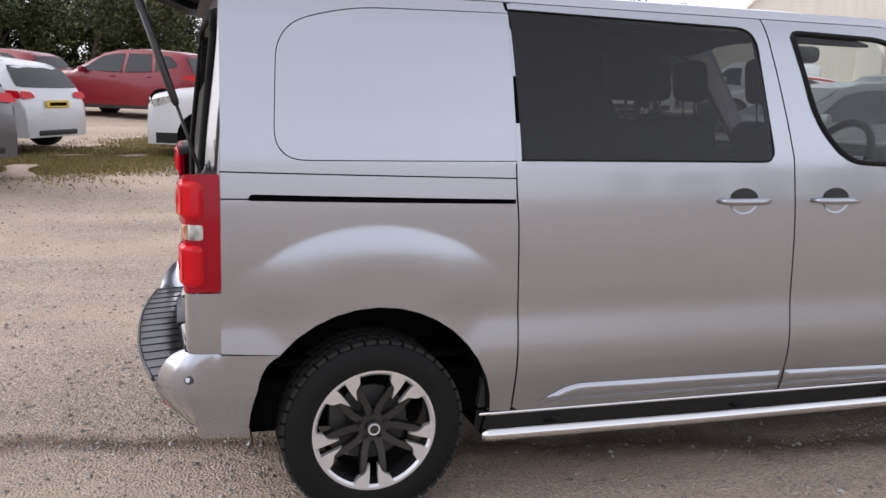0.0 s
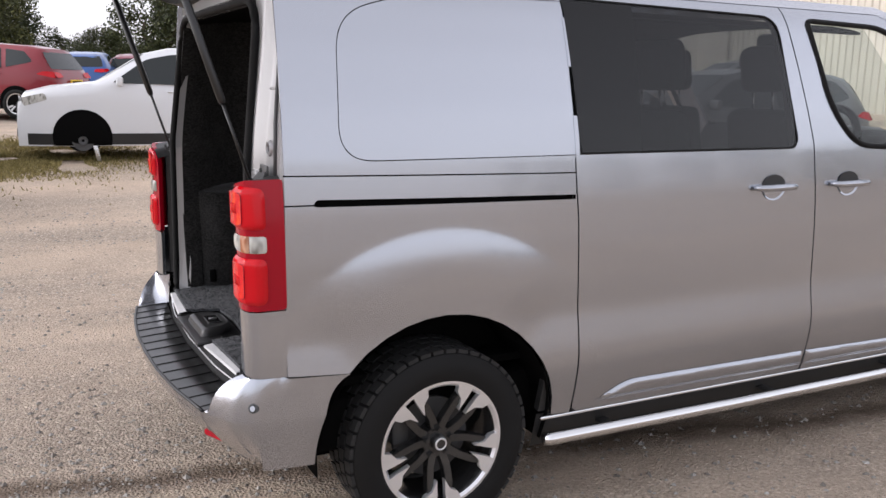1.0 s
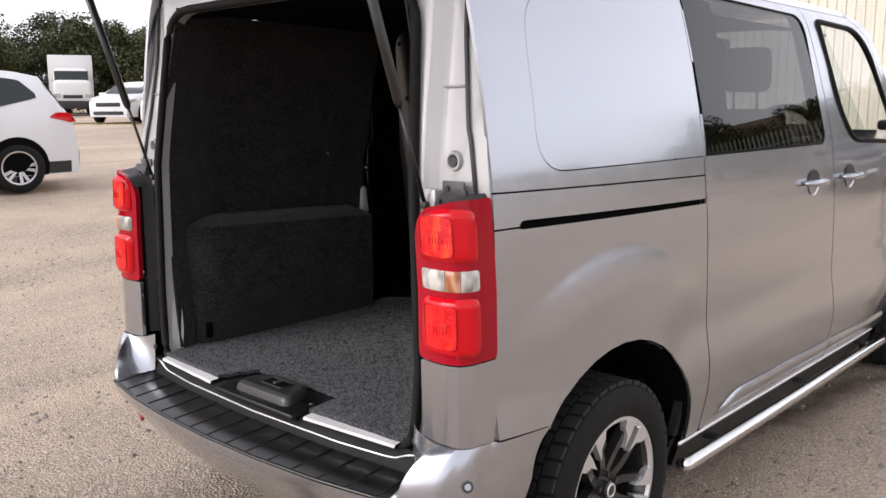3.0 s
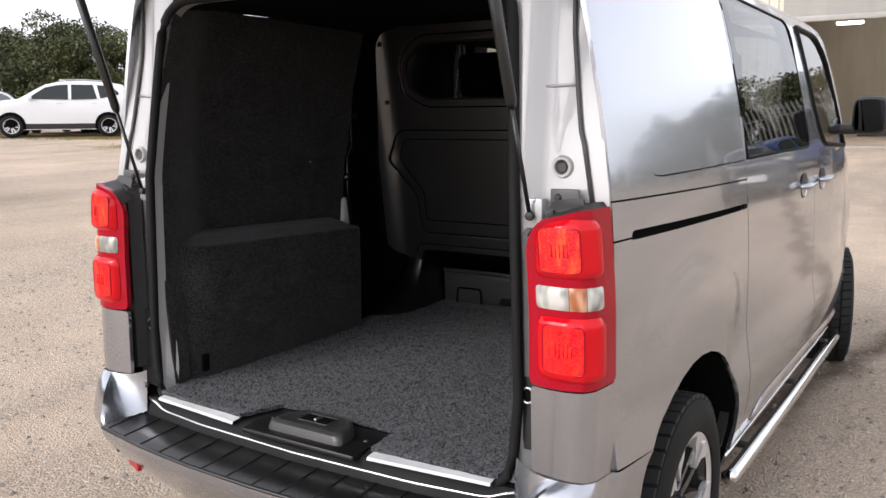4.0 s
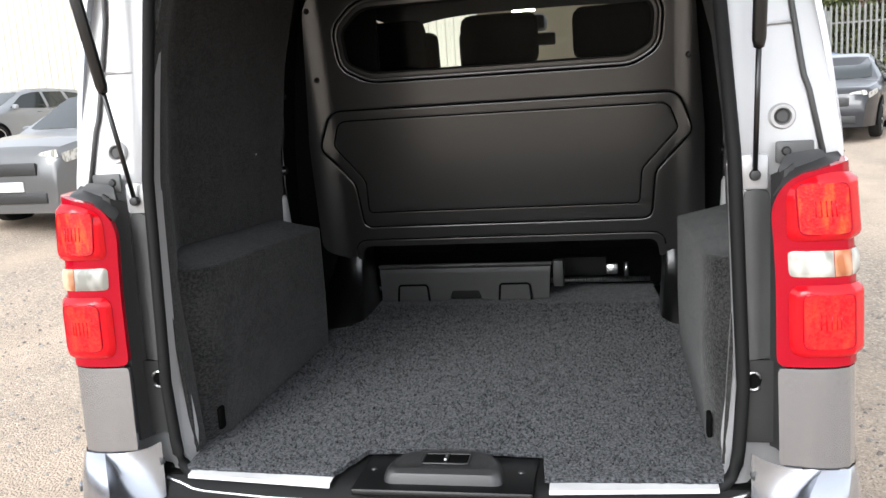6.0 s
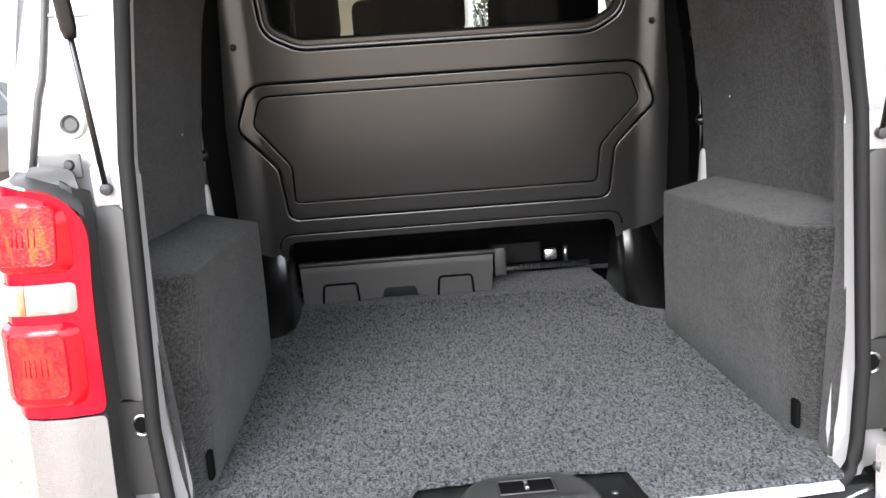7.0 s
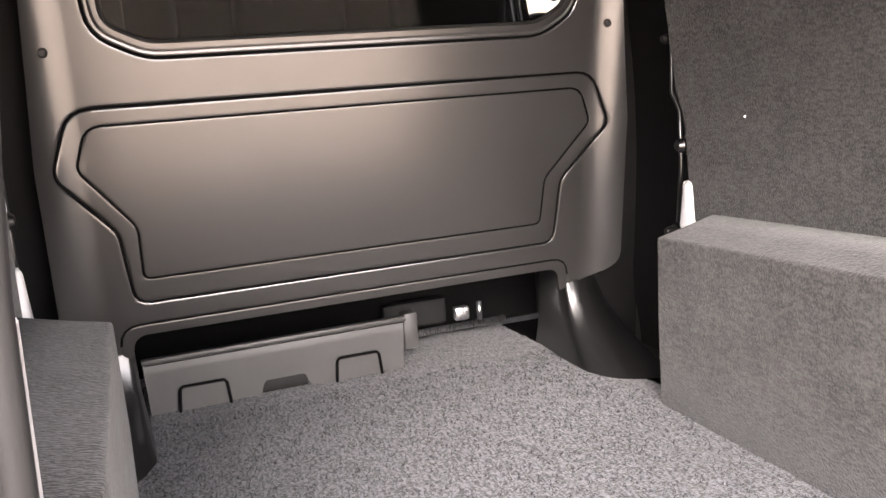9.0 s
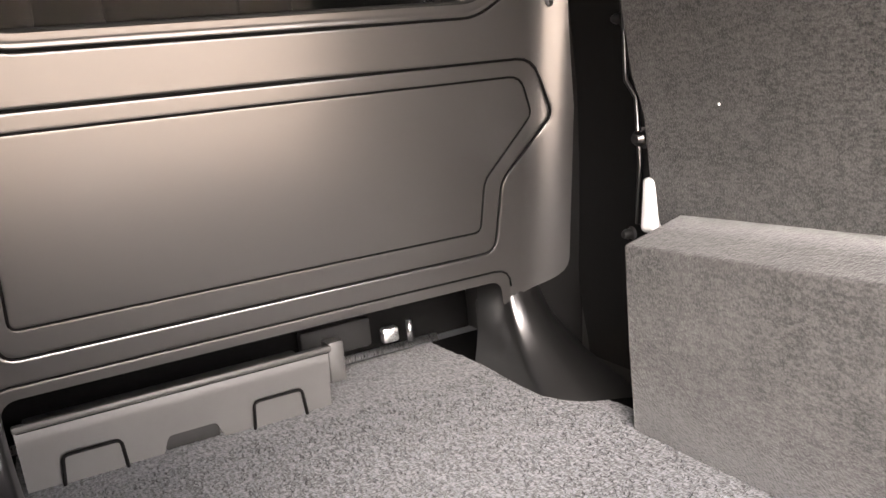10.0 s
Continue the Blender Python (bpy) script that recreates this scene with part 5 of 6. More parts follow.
def build_cab():
    d = sheet("dashboard", rounded([(-0.80, 0), (0.80, 0), (0.80, 1), (-0.80, 1)]), lambda y, t: (2.50 + 0.34 * min(1, t * 1.4) - 0.05 * math.cos(y * 3), y, 0.75 + 0.62 * smooth01(t * 1.3) + 0.03 * smooth01(1 - abs(y + 0.42) / 0.2)), BLACK, van, "black dashboard", cell=0.05, flip=True, thick=0.02)
    box("instrument_hood", (0.22, 0.34, 0.10), (2.68, -0.42, 1.35), BLACK, 0.04, d)
    ring = [(2.485 + 0.085 * math.sin(a) * 0.9, -0.42 + 0.185 * math.cos(a), 1.33 + 0.165 * math.sin(a)) for a in np.linspace(0, 2 * math.pi, 32, endpoint=False)]
    wheel = tube("steering_wheel", ring, 0.020, MATTE, d, closed=True, sides=10)
    box("steering_boss", (0.06, 0.15, 0.10), (2.50, -0.42, 1.32), BLACK, 0.03, d, rot=(0, 30, 0))
    for q in (radians(0), radians(180), radians(270)):
        tube("steering_spoke", [(2.50, -0.42, 1.32), (2.485 + 0.08 * math.sin(q), -0.42 + 0.18 * math.cos(q), 1.33 + 0.16 * math.sin(q))], 0.013, BRUSHED, d, sides=6)
    for y, z in ((-0.02, 1.05), (0.0, 0.96)):
        lathe("control_knob", [(0.0, -0.02), (0.022, -0.02), (0.025, 0.0)], (2.56, y, z), BRUSHED, "x", d, "", 16)
    box("interior_mirror", (0.03, 0.25, 0.07), (2.42, 0.0, 1.74), BLACK, 0.018, van, "black interior mirror")
    tube("mirror_stem", [(2.44, 0, 1.76), (2.52, 0, 1.86)], 0.014, BLACK, van, sides=8)
    box("sensor_housing", (0.16, 0.14, 0.09), (2.54, 0.0, 1.84), BLACK, 0.03, van)
    for s in (-1, 1):
        # door mirrors: housing, arm and glass coloured dark for its reflection
        h = box("door_mirror", (0.12, 0.18, 0.20), (2.72, s * 1.06, 1.475), BLACK, 0.05, van, "black door mirror", seg=3)
        box("mirror_arm", (0.07, 0.16, 0.055), (2.73, s * 0.93, 1.40), BLACK, 0.02, h)
        sheet("mirror_glass", rounded([(s * 0.987, 1.392, 0.03), (s * 1.133, 1.392, 0.03), (s * 1.133, 1.558, 0.03), (s * 0.987, 1.558, 0.03)], 4), lambda y, z: (2.6585, y, z), MIRROR, h, cell=0.05, flip=s < 0)
    sheet("cab_floor", [(1.36, -0.80), (3.0, -0.80), (3.0, 0.80), (1.36, 0.80)], lambda x, y: (x, y, 0.56), BLACK, van, cell=0.3, thick=0.02)
    box("firewall", (0.03, 1.6, 0.75), (3.02, 0, 0.85), UNDER, 0.01, van)


build_cab()


# ---- parked vehicles ----
PROFILES = {
    "suv": [(0.5, 0.36), (0.495, 0.50), (0.475, 0.58), (0.40, 0.63), (0.25, 0.675), (0.09, 0.93), (0.0, 0.985), (-0.15, 1.0), (-0.33, 0.965), (-0.40, 0.93), (-0.465, 0.66), (-0.492, 0.55), (-0.5, 0.36)],
    "mpv": [(0.5, 0.30), (0.495, 0.44), (0.46, 0.52), (0.33, 0.60), (0.17, 0.93), (0.10, 0.985), (-0.05, 1.0), (-0.40, 0.99), (-0.475, 0.95), (-0.49, 0.60), (-0.495, 0.45), (-0.5, 0.30)],
    "hatch": [(0.5, 0.38), (0.49, 0.52), (0.45, 0.59), (0.25, 0.675), (0.07, 0.95), (-0.04, 1.0), (-0.20, 0.985), (-0.36, 0.93), (-0.41, 0.88), (-0.475, 0.64), (-0.495, 0.52), (-0.5, 0.36)],
}
WINDOWS = {
    "suv": [[(0.20, 0.675, 0.02), (0.085, 0.885, 0.03), (0.0, 0.93, 0.02), (-0.055, 0.935), (-0.055, 0.665)], [(-0.075, 0.665), (-0.075, 0.935), (-0.21, 0.935), (-0.235, 0.68)], [(-0.255, 0.685), (-0.235, 0.93), (-0.33, 0.90, 0.02), (-0.385, 0.76, 0.04)]],
    "mpv": [[(0.27, 0.60, 0.02), (0.16, 0.88, 0.03), (0.06, 0.90), (0.06, 0.58)]],
    "hatch": [[(0.19, 0.675, 0.02), (0.075, 0.89, 0.03), (0.0, 0.93, 0.02), (-0.06, 0.935), (-0.06, 0.67)], [(-0.08, 0.67), (-0.08, 0.935), (-0.22, 0.915), (-0.30, 0.84, 0.03), (-0.31, 0.71, 0.02)]],
}
PLATE_Y = material("yellow_plate", (0.75, 0.52, 0.04), 0.4)
PLATE_W = material("white_plate", grey(0.75), 0.4)
CAR_RIM = material("silver_rim", grey(0.55), 0.3, 0.9)


def car_wheel_meshes():
    tmp = lathe("tyre", [(0.20, -0.09), (0.24, -0.105), (0.30, -0.10), (0.335, -0.075), (0.34, 0.0), (0.335, 0.075), (0.30, 0.10), (0.20, 0.09)], (0, 0, 0), RUBBER, "y", None, "", 28)
    tyre = tmp.data
    bpy.data.objects.remove(tmp)
    tmp = lathe("rim_dish", [(0.215, -0.095), (0.225, -0.10), (0.205, -0.085), (0.19, -0.02), (0.0, -0.02)], (0, 0, 0), ALLOY_DARK, "y", None, "", 28)
    dish = tmp.data
    bpy.data.objects.remove(tmp)
    v, f = [], []
    for k in range(10):
        a = 2 * math.pi * (k // 2 + (0.17 if k % 2 else -0.17)) / 5
        i = len(v)
        for r, w, y in ((0.03, 0.016, -0.075), (0.215, 0.022, -0.092)):
            for e in (-1, 1):
                aa = a * (1 if r > 0.1 else 1)
                v.append((r * math.cos(aa) - e * w * math.sin(aa), y, r * math.sin(aa) + e * w * math.cos(aa)))
        f.append((i, i + 1, i + 3, i + 2))
    i = len(v)
    for k in range(28):
        q = 2 * math.pi * k / 28
        v += [(0.205 * math.cos(q), -0.096, 0.205 * math.sin(q)), (0.226 * math.cos(q), -0.100, 0.226 * math.sin(q))]
    for k in range(28):
        j = (k + 1) % 28
        f.append((i + 2 * k, i + 2 * k + 1, i + 2 * j + 1, i + 2 * j))
    return tyre, dish, mesh("rim_spokes", v, f, CAR_RIM, False)


TYRE, DISH, SPOKES = car_wheel_meshes()


def car(name, label, style, L, W, H, colour, at, turn, cladding=False, skip_wheel=None, metal=0.3, dark_roof=None, rails=False, tall=False):
    """A parked car; it faces +x before it is turned."""
    c = thing(name, (at[0], at[1], ground_z(*at)), turn, label, "car", "parked cars")
    pm = paint("paint_" + label.split()[0], colour, metal, 0.3, 400.0)
    pm.node_tree.nodes["Principled BSDF"].inputs["Coat Weight"].default_value = 0.5
    P = [(x * L, z * H) for x, z in PROFILES[style]]
    xs_p, zs_p = [p[0] for p in P][::-1], [p[1] for p in P][::-1]
    clear, belt, hw = 0.22, 0.66 * H, W / 2

    def top(x):
        return lerp(x, xs_p, zs_p)

    def half(x, z):
        k = abs(x) / (L / 2)
        y = hw * (1 - 0.22 * max(0, k - 0.62) ** 2 / 0.1444)
        if z > belt:
            y -= (z - belt) / (H - belt) * 0.16 * W
        y -= 0.05 * max(0, (0.42 - z) / 0.2) * 0.5
        return y + 0.012 * smooth01(1 - abs(z - 0.55 * H) / 0.1)

    xs = sorted(set([round(p[0], 4) for p in P] + list(np.linspace(-L / 2, L / 2, 34).round(4))))
    levels = [0.0, 0.12, 0.3, 0.5, 0.68, 0.82, 0.92, 0.975, 1.0]
    v, f = [], []
    for x in xs:
        t = top(x)
        ring = []
        for a in levels:
            z = clear + (t - clear) * a
            ring.append((x, half(x, z) - 0.07 * smooth01((a - 0.9) / 0.1) * (1 if a > 0.9 else 0), z))
        ring.append((x, half(x, t) * 0.55, t + 0.018))
        ring.append((x, 0, t + 0.026))
        full = ring + [(x, -y, z) for x, y, z in ring[-2::-1]]
        v += full
    m = 2 * len(levels) + 3
    for i in range(len(xs) - 1):
        for j in range(m - 1):
            f.append((i * m + j, (i + 1) * m + j, (i + 1) * m + j + 1, i * m + j + 1))
        f.append((i * m, i * m + m - 1, (i + 1) * m + m - 1, (i + 1) * m))
    f.append(tuple(range(m)))
    f.append(tuple(range((len(xs) - 1) * m + m - 1, (len(xs) - 1) * m - 1, -1)))
    bd = part("body", mesh("body", v, f, pm), c)
    sm = bd.modifiers.new("crisp", "EDGE_SPLIT")
    sm.split_angle = radians(45)
    wb, wr = 0.30 * L, 0.34
    for s in (-1, 1):
        su = (lambda x, z, s=s: (x, s * (half(x, z) + 0.006), z))
        for w in WINDOWS[style]:
            poly = rounded([(x * L, z * H, (q[0] * L * 0.5 if q else 0)) for x, z, *q in w], 3)
            sheet("side_window", poly, su, CAR_GLASS, bd, cell=0.12, flip=s > 0)
        lo_band = [(-L * 0.47, 0.24), (L * 0.47, 0.24), (L * 0.47, 0.40), (-L * 0.47, 0.40)] if cladding else [(-wb, 0.22), (wb, 0.22), (wb, 0.30), (-wb, 0.30)]
        sheet("sill_cladding", lo_band, lambda x, z, s=s: (x, s * (half(x, z) + 0.008), z), BLACK, bd, cell=0.2, flip=s > 0)
        for wx in (-wb, wb):
            disc = [(wx + (0.40 if cladding else 0.385) * math.cos(a), 0.345 + (0.40 if cladding else 0.385) * math.sin(a)) for a in np.linspace(-0.3, math.pi + 0.3, 20)]
            sheet("wheel_arch", disc, lambda x, z, s=s: (x, s * (half(x, z) + 0.011), z), UNDER, bd, cell=0.1, flip=s > 0)
            if skip_wheel == (s, wx > 0):
                continue
            w = part("wheel", TYRE, c)
            w.matrix_local = pose(wx, s * (hw - 0.085), 0.335, 0, 0, 0 if s < 0 else 180)
            part("rim", DISH, w)
            part("spokes", SPOKES, w)
        for hx in (0.0, -0.215 if style == "suv" else -0.20):
            box("door_handle", (0.17, 0.03, 0.025), (hx * L, s * (half(hx * L, 0.6 * H) + 0.014), 0.605 * H), pm, 0.01, bd, seg=1)
        box("door_mirror", (0.10, 0.20, 0.14), (0.175 * L, s * (hw + 0.06), 0.69 * H), pm if not dark_roof else dark_roof, 0.04, bd)
        sheet("headlamp", rounded([(0.40 * L, 0.53 * H, 0.03), (0.475 * L, 0.47 * H, 0.03), (0.485 * L, 0.54 * H, 0.03), (0.41 * L, 0.585 * H, 0.03)], 3), lambda x, z, s=s: (x + 0.004, s * (half(x, z) + 0.004), z), CLEAR_LENS, bd, cell=0.05, flip=s > 0)
        sheet("tail_lamp", rounded([(-0.40 * L, 0.60 * H, 0.03), (-0.487 * L, 0.55 * H, 0.03), (-0.478 * L, 0.635 * H, 0.03), (-0.43 * L, 0.64 * H, 0.03)], 3), lambda x, z, s=s: (x - 0.004, s * (half(x, z) + 0.006), z), RED_LENS, bd, cell=0.05, flip=s > 0)
        if rails:
            tube("roof_rail", [(x, s * (half(x, top(x)) - 0.12), top(x) + 0.05) for x in np.linspace(-0.33 * L, 0.0, 8)], 0.018, CAR_RIM, bd, sides=6)

    def tail_x(z):
        return lerp(z, [zs_p[i] for i in range(5)], [xs_p[i] for i in range(5)])

    def nose_x(z):
        zz, xx = zs_p[::-1], xs_p[::-1]
        return lerp(z, zz[:8], xx[:8])
    gw = hw * 0.80
    sheet("rear_window", rounded([(-gw, 0.66 * H, 0.06), (gw, 0.66 * H, 0.06), (gw * 0.86, 0.885 * H, 0.05), (-gw * 0.86, 0.885 * H, 0.05)], 4), lambda y, z: (tail_x(z) - 0.02 + 0.05 * (y / hw) ** 2, y, z + 0.015), CAR_GLASS, bd, cell=0.12, flip=True)
    sheet("windscreen", rounded([(-gw, 0.69 * H, 0.06), (gw, 0.69 * H, 0.06), (gw * 0.88, 0.93 * H, 0.05), (-gw * 0.88, 0.93 * H, 0.05)], 4), lambda y, z: (nose_x(z) + 0.015 - 0.05 * (y / hw) ** 2, y, z + 0.02), CAR_GLASS, bd, cell=0.12)
    for s in (-1, 1):
        low, high = ([(0.68, 0.60), (0.86, 0.60)], [(0.70, 0.90), (0.60, 0.90)]) if tall else ([(0.50, 0.565), (0.84, 0.555)], [(0.83, 0.635), (0.55, 0.625)])
        sheet("tail_lens", rounded([(s * hw * a, b * H, 0.03) for a, b in low + high], 3), lambda y, z: (tail_x(z) - 0.025, y, z), RED_LENS, bd, cell=0.06, flip=s > 0)
        sheet("front_lens", rounded([(s * hw * 0.50, 0.50 * H, 0.02), (s * hw * 0.82, 0.51 * H, 0.02), (s * hw * 0.80, 0.57 * H, 0.02), (s * hw * 0.50, 0.545 * H, 0.02)], 3), lambda y, z: (L * 0.497 - 0.03, y, z), CLEAR_LENS, bd, cell=0.06, flip=s < 0)
    box("rear_plate", (0.02, 0.52, 0.11), (-L / 2 - 0.012, 0, (0.40 if tall else 0.50) * H), PLATE_Y, 0.004, bd, "yellow number plate", seg=1)
    box("plate_bar", (0.02, 0.40, 0.05), (-L / 2 - 0.015, 0, (0.40 if tall else 0.50) * H), UNDER, 0.002, bd, seg=1)
    box("front_plate", (0.02, 0.52, 0.11), (L / 2 + 0.012, 0, 0.32 * H), PLATE_W, 0.004, bd, "white number plate", seg=1)
    box("grille", (0.03, W * 0.5, 0.14), (L / 2 + 0.006, 0, 0.44 * H), BLACK, 0.02, bd)
    box("lower_grille", (0.03, W * 0.62, 0.12), (L / 2 + 0.006, 0, 0.24 * H), BLACK, 0.02, bd)
    box("bumper_trim", (0.04, W * (0.75 if cladding else 0.5), 0.17 if cladding else 0.08), (-L / 2 - 0.004, 0, (0.27 if cladding else 0.20) * H), BLACK, 0.02, bd)
    if dark_roof:
        for s in (-1, 1):
            pad = rounded([(-0.15 * L, 0.27 * H, 0.04), (0.13 * L, 0.27 * H, 0.04), (0.13 * L, 0.40 * H, 0.04), (-0.15 * L, 0.40 * H, 0.04)], 3)
            sheet("door_pad", pad, lambda x, z, s=s: (x, s * (half(x, z) + 0.02), z), TRIM_GREY, bd, "dark rubber door pad", cell=0.15, flip=s > 0, thick=0.02)
            tube("roof_trim", [(x, s * (half(x, top(x) * 0.97) + 0.01), top(x) * 0.965) for x in np.linspace(-0.38 * L, 0.06 * L, 10)], 0.035, dark_roof, bd, sides=6)
    return c


CAR_GLASS = material("car_glass_opaque_dark", (0.016, 0.021, 0.021), 0.04, 0.0, 0.0, 0.5)
WHITE = (0.72, 0.73, 0.74)
RED = (0.20, 0.002, 0.010)
RED_TRIM = paint("red_trim", (0.5, 0.02, 0.03), 0.0, 0.4)

jacked = car("suv", "white family suv jacked up with one front wheel missing", "suv", 4.25, 1.82, 1.66, WHITE, (1.12, 10.6), 174.5, cladding=True, skip_wheel=(1, True), metal=0.0)
lathe("brake_disc", [(0.02, 0.02), (0.06, 0.03), (0.065, 0.0), (0.15, 0.0), (0.15, -0.025), (0.02, -0.03)], (1.275, 0.90, 0.30), TRIM_GREY, "y", jacked, "bare brake disc", 24)
box("jack", (0.06, 0.06, 0.26), (1.10, 0.86, 0.13), BRUSHED, 0.01, jacked, "small scissor jack", rot=(0, 12, 0))
box("tow_ball", (0.16, 0.05, 0.05), (-2.27, 0, 0.34), BLACK, 0.015, jacked)
car("suv", "red family suv parked side-on", "suv", 4.5, 1.84, 1.63, RED, (-1.55, 19.0), 148, metal=0.0)
car("hatchback", "white hatchback seen from its tail", "hatch", 4.3, 1.78, 1.44, (0.62, 0.63, 0.65), (-4.25, 11.7), 150)
car("suv", "grey suv parked beside the white hatchback", "suv", 4.4, 1.82, 1.62, (0.13, 0.125, 0.13), (-4.85, 8.45), 152)
for nm, lb, st, col, at, tn in (
        ("hatchback", "white hatchback in the back row", "hatch", WHITE, (-7.2, 17.6), 146), ("hatchback", "dark green-grey hatchback in the back row", "hatch", (0.06, 0.075, 0.07), (-6.4, 20.6), 146),
        ("hatchback", "red hatchback in the back row", "hatch", RED, (-5.6, 24.6), 150), ("hatchback", "blue hatchback beyond the red suv", "hatch", (0.03, 0.10, 0.32), (1.6, 27.6), 75),
        ("hatchback", "dark red hatchback beyond the red suv", "hatch", (0.2, 0.012, 0.03), (3.4, 29.2), 75), ("hatchback", "white hatchback beyond the red suv", "hatch", WHITE, (4.9, 31.5), 75),
        ("hatchback", "red hatchback at the hedge", "hatch", RED, (5.6, 36.0), 70), ("suv", "black suv at the hedge", "suv", (0.02, 0.02, 0.022), (7.8, 38.5), 70), ("hatchback", "white hatchback at the hedge", "hatch", WHITE, (2.2, 34.5), 70),
        ("hatchback", "white hatchback on the grass edge", "hatch", WHITE, (13.6, 27.7), 215), ("hatchback", "white hatchback nose-out on the grass edge", "hatch", WHITE, (15.8, 25.2), 215),
        ("hatchback", "white hatchback nose-out beside the white suv", "hatch", WHITE, (16.9, 23.4), 152),
        ("hatchback", "white hatchback behind the white suv", "hatch", WHITE, (20.6, 23.2), 150)):
    car(nm, lb, st, 4.2 if st == "hatch" else 4.45, 1.78, 1.46 if st == "hatch" else 1.64, col, at, tn, metal=0.1)
car("suv", "white suv with black arches and roof rails", "suv", 4.5, 1.84, 1.67, WHITE, (13.7, 22.7), 142, cladding=True, metal=0.0, rails=True)
car("hatchback", "white hatchback with red roof trim and black door pads", "hatch", 4.0, 1.75, 1.48, WHITE, (17.1, 18.3), 140, cladding=True, metal=0.0, dark_roof=RED_TRIM)
car("van", "white panel van parked behind the white hatchback", "mpv", 4.5, 1.84, 1.86, WHITE, (18.2, 21.2), 142, metal=0.0)
car("suv", "silver-grey suv parked nose out", "suv", 4.5, 1.84, 1.6, (0.25, 0.26, 0.27), (18.74, 15.78), 165)
car("suv", "dark grey suv with alloy wheels", "suv", 4.45, 1.84, 1.62, (0.12, 0.12, 0.12), (8.2, 6.0), 172, cladding=True)
car("hatchback", "dark blue hatchback with tall tail lamps", "hatch", 3.85, 1.66, 1.48, (0.013, 0.024, 0.06), (19.6, -2.25), 3, tall=True)
car("hatchback", "black hatchback parked nose towards the yard", "hatch", 4.1, 1.74, 1.46, (0.015, 0.015, 0.018), (15.1, -4.6), 160)
car("hatchback", "blue hatchback by the fence", "hatch", 4.0, 1.7, 1.47, (0.05, 0.10, 0.28), (21.6, -5.2), 14)


def box_truck(at, turn):
    t = thing("box_truck", (at[0], at[1], ground_z(*at)), turn, "white box truck facing the yard", "truck")
    wp = paint("truck_white", (0.7, 0.7, 0.69), 0.0, 0.45, 200.0)
    box("cargo_box", (3.6, 2.1, 2.2), (-1.4, 0, 1.95), wp, 0.05, t)
    box("cab", (1.7, 1.95, 1.25), (1.15, 0, 1.15), wp, 0.25, t, taper=0.92, seg=3)
    box("cab_roof", (1.1, 1.85, 0.75), (0.85, 0, 2.0), wp, 0.22, t, taper=0.85, seg=3)
    box("windscreen", (0.06, 1.55, 0.62), (1.43, 0, 1.93), CAR_GLASS, 0.03, t, rot=(0, -22, 0))
    box("bumper", (0.25, 1.95, 0.4), (1.95, 0, 0.55), BLACK, 0.06, t)
    box("grille", (0.05, 0.9, 0.16), (2.0, 0, 0.95), BLACK, 0.02, t)
    for s in (-1, 1):
        box("headlamp", (0.06, 0.32, 0.18), (1.98, s * 0.72, 1.0), CLEAR_LENS, 0.03, t)
        box("door_mirror", (0.08, 0.2, 0.32), (1.25, s * 1.15, 1.75), BLACK, 0.03, t)
        for x in (1.2, -2.0):
            w = part("wheel", TYRE, t)
            w.matrix_local = pose(x, s * 0.88, 0.335, 0, 0, 0 if s < 0 else 180)
            part("rim", DISH, w)


box_truck((17.6, 42.0), 247)


# ---- buildings and fence ----
def cladding_material(name, colour):
    m = material(name, colour, 0.55)
    a, b = add_noise(m, 0.35, 5.0, 0.6), add_noise(m, 3.0, 6.0, 0.7, stretch=(1, 1, 0.15))
    lo, hi = tuple(c * 0.84 for c in colour), tuple(min(1, c * 1.06) for c in colour)
    feed(m, "Base Color", mix(m, 0.5, ramp(m, a, [(0.3, lo), (0.7, hi)]), ramp(m, b, [(0.35, lo), (0.65, hi)])))
    return m


CREAM = cladding_material("cream_cladding", (0.60, 0.56, 0.47))
PALE = cladding_material("pale_grey_cladding", (0.34, 0.325, 0.30))
HALL = cladding_material("cream_hall_sheeting", (0.78, 0.74, 0.65))
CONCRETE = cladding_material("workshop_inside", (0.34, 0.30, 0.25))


def ribbed_wall(name, y0, y1, z0, z1, x, mat, parent, pitch=0.25, label=""):
    """Trapezoid-profile cladding that faces -x."""
    v, f = [], []
    y, k = y0, 0
    while y < y1 - 1e-6:
        for dy, dx in ((0, 0), (0.45, 0), (0.55, -0.035), (0.9, -0.035)):
            yy = min(y1, y + dy * pitch)
            v += [(x + dx, yy, z0), (x + dx, yy, z1)]
        y += pitch
    n = len(v) // 2
    for i in range(n - 1):
        f.append((2 * i, 2 * i + 1, 2 * i + 3, 2 * i + 2))
    return part(name, mesh(name, v, f, mat, False), parent, label)


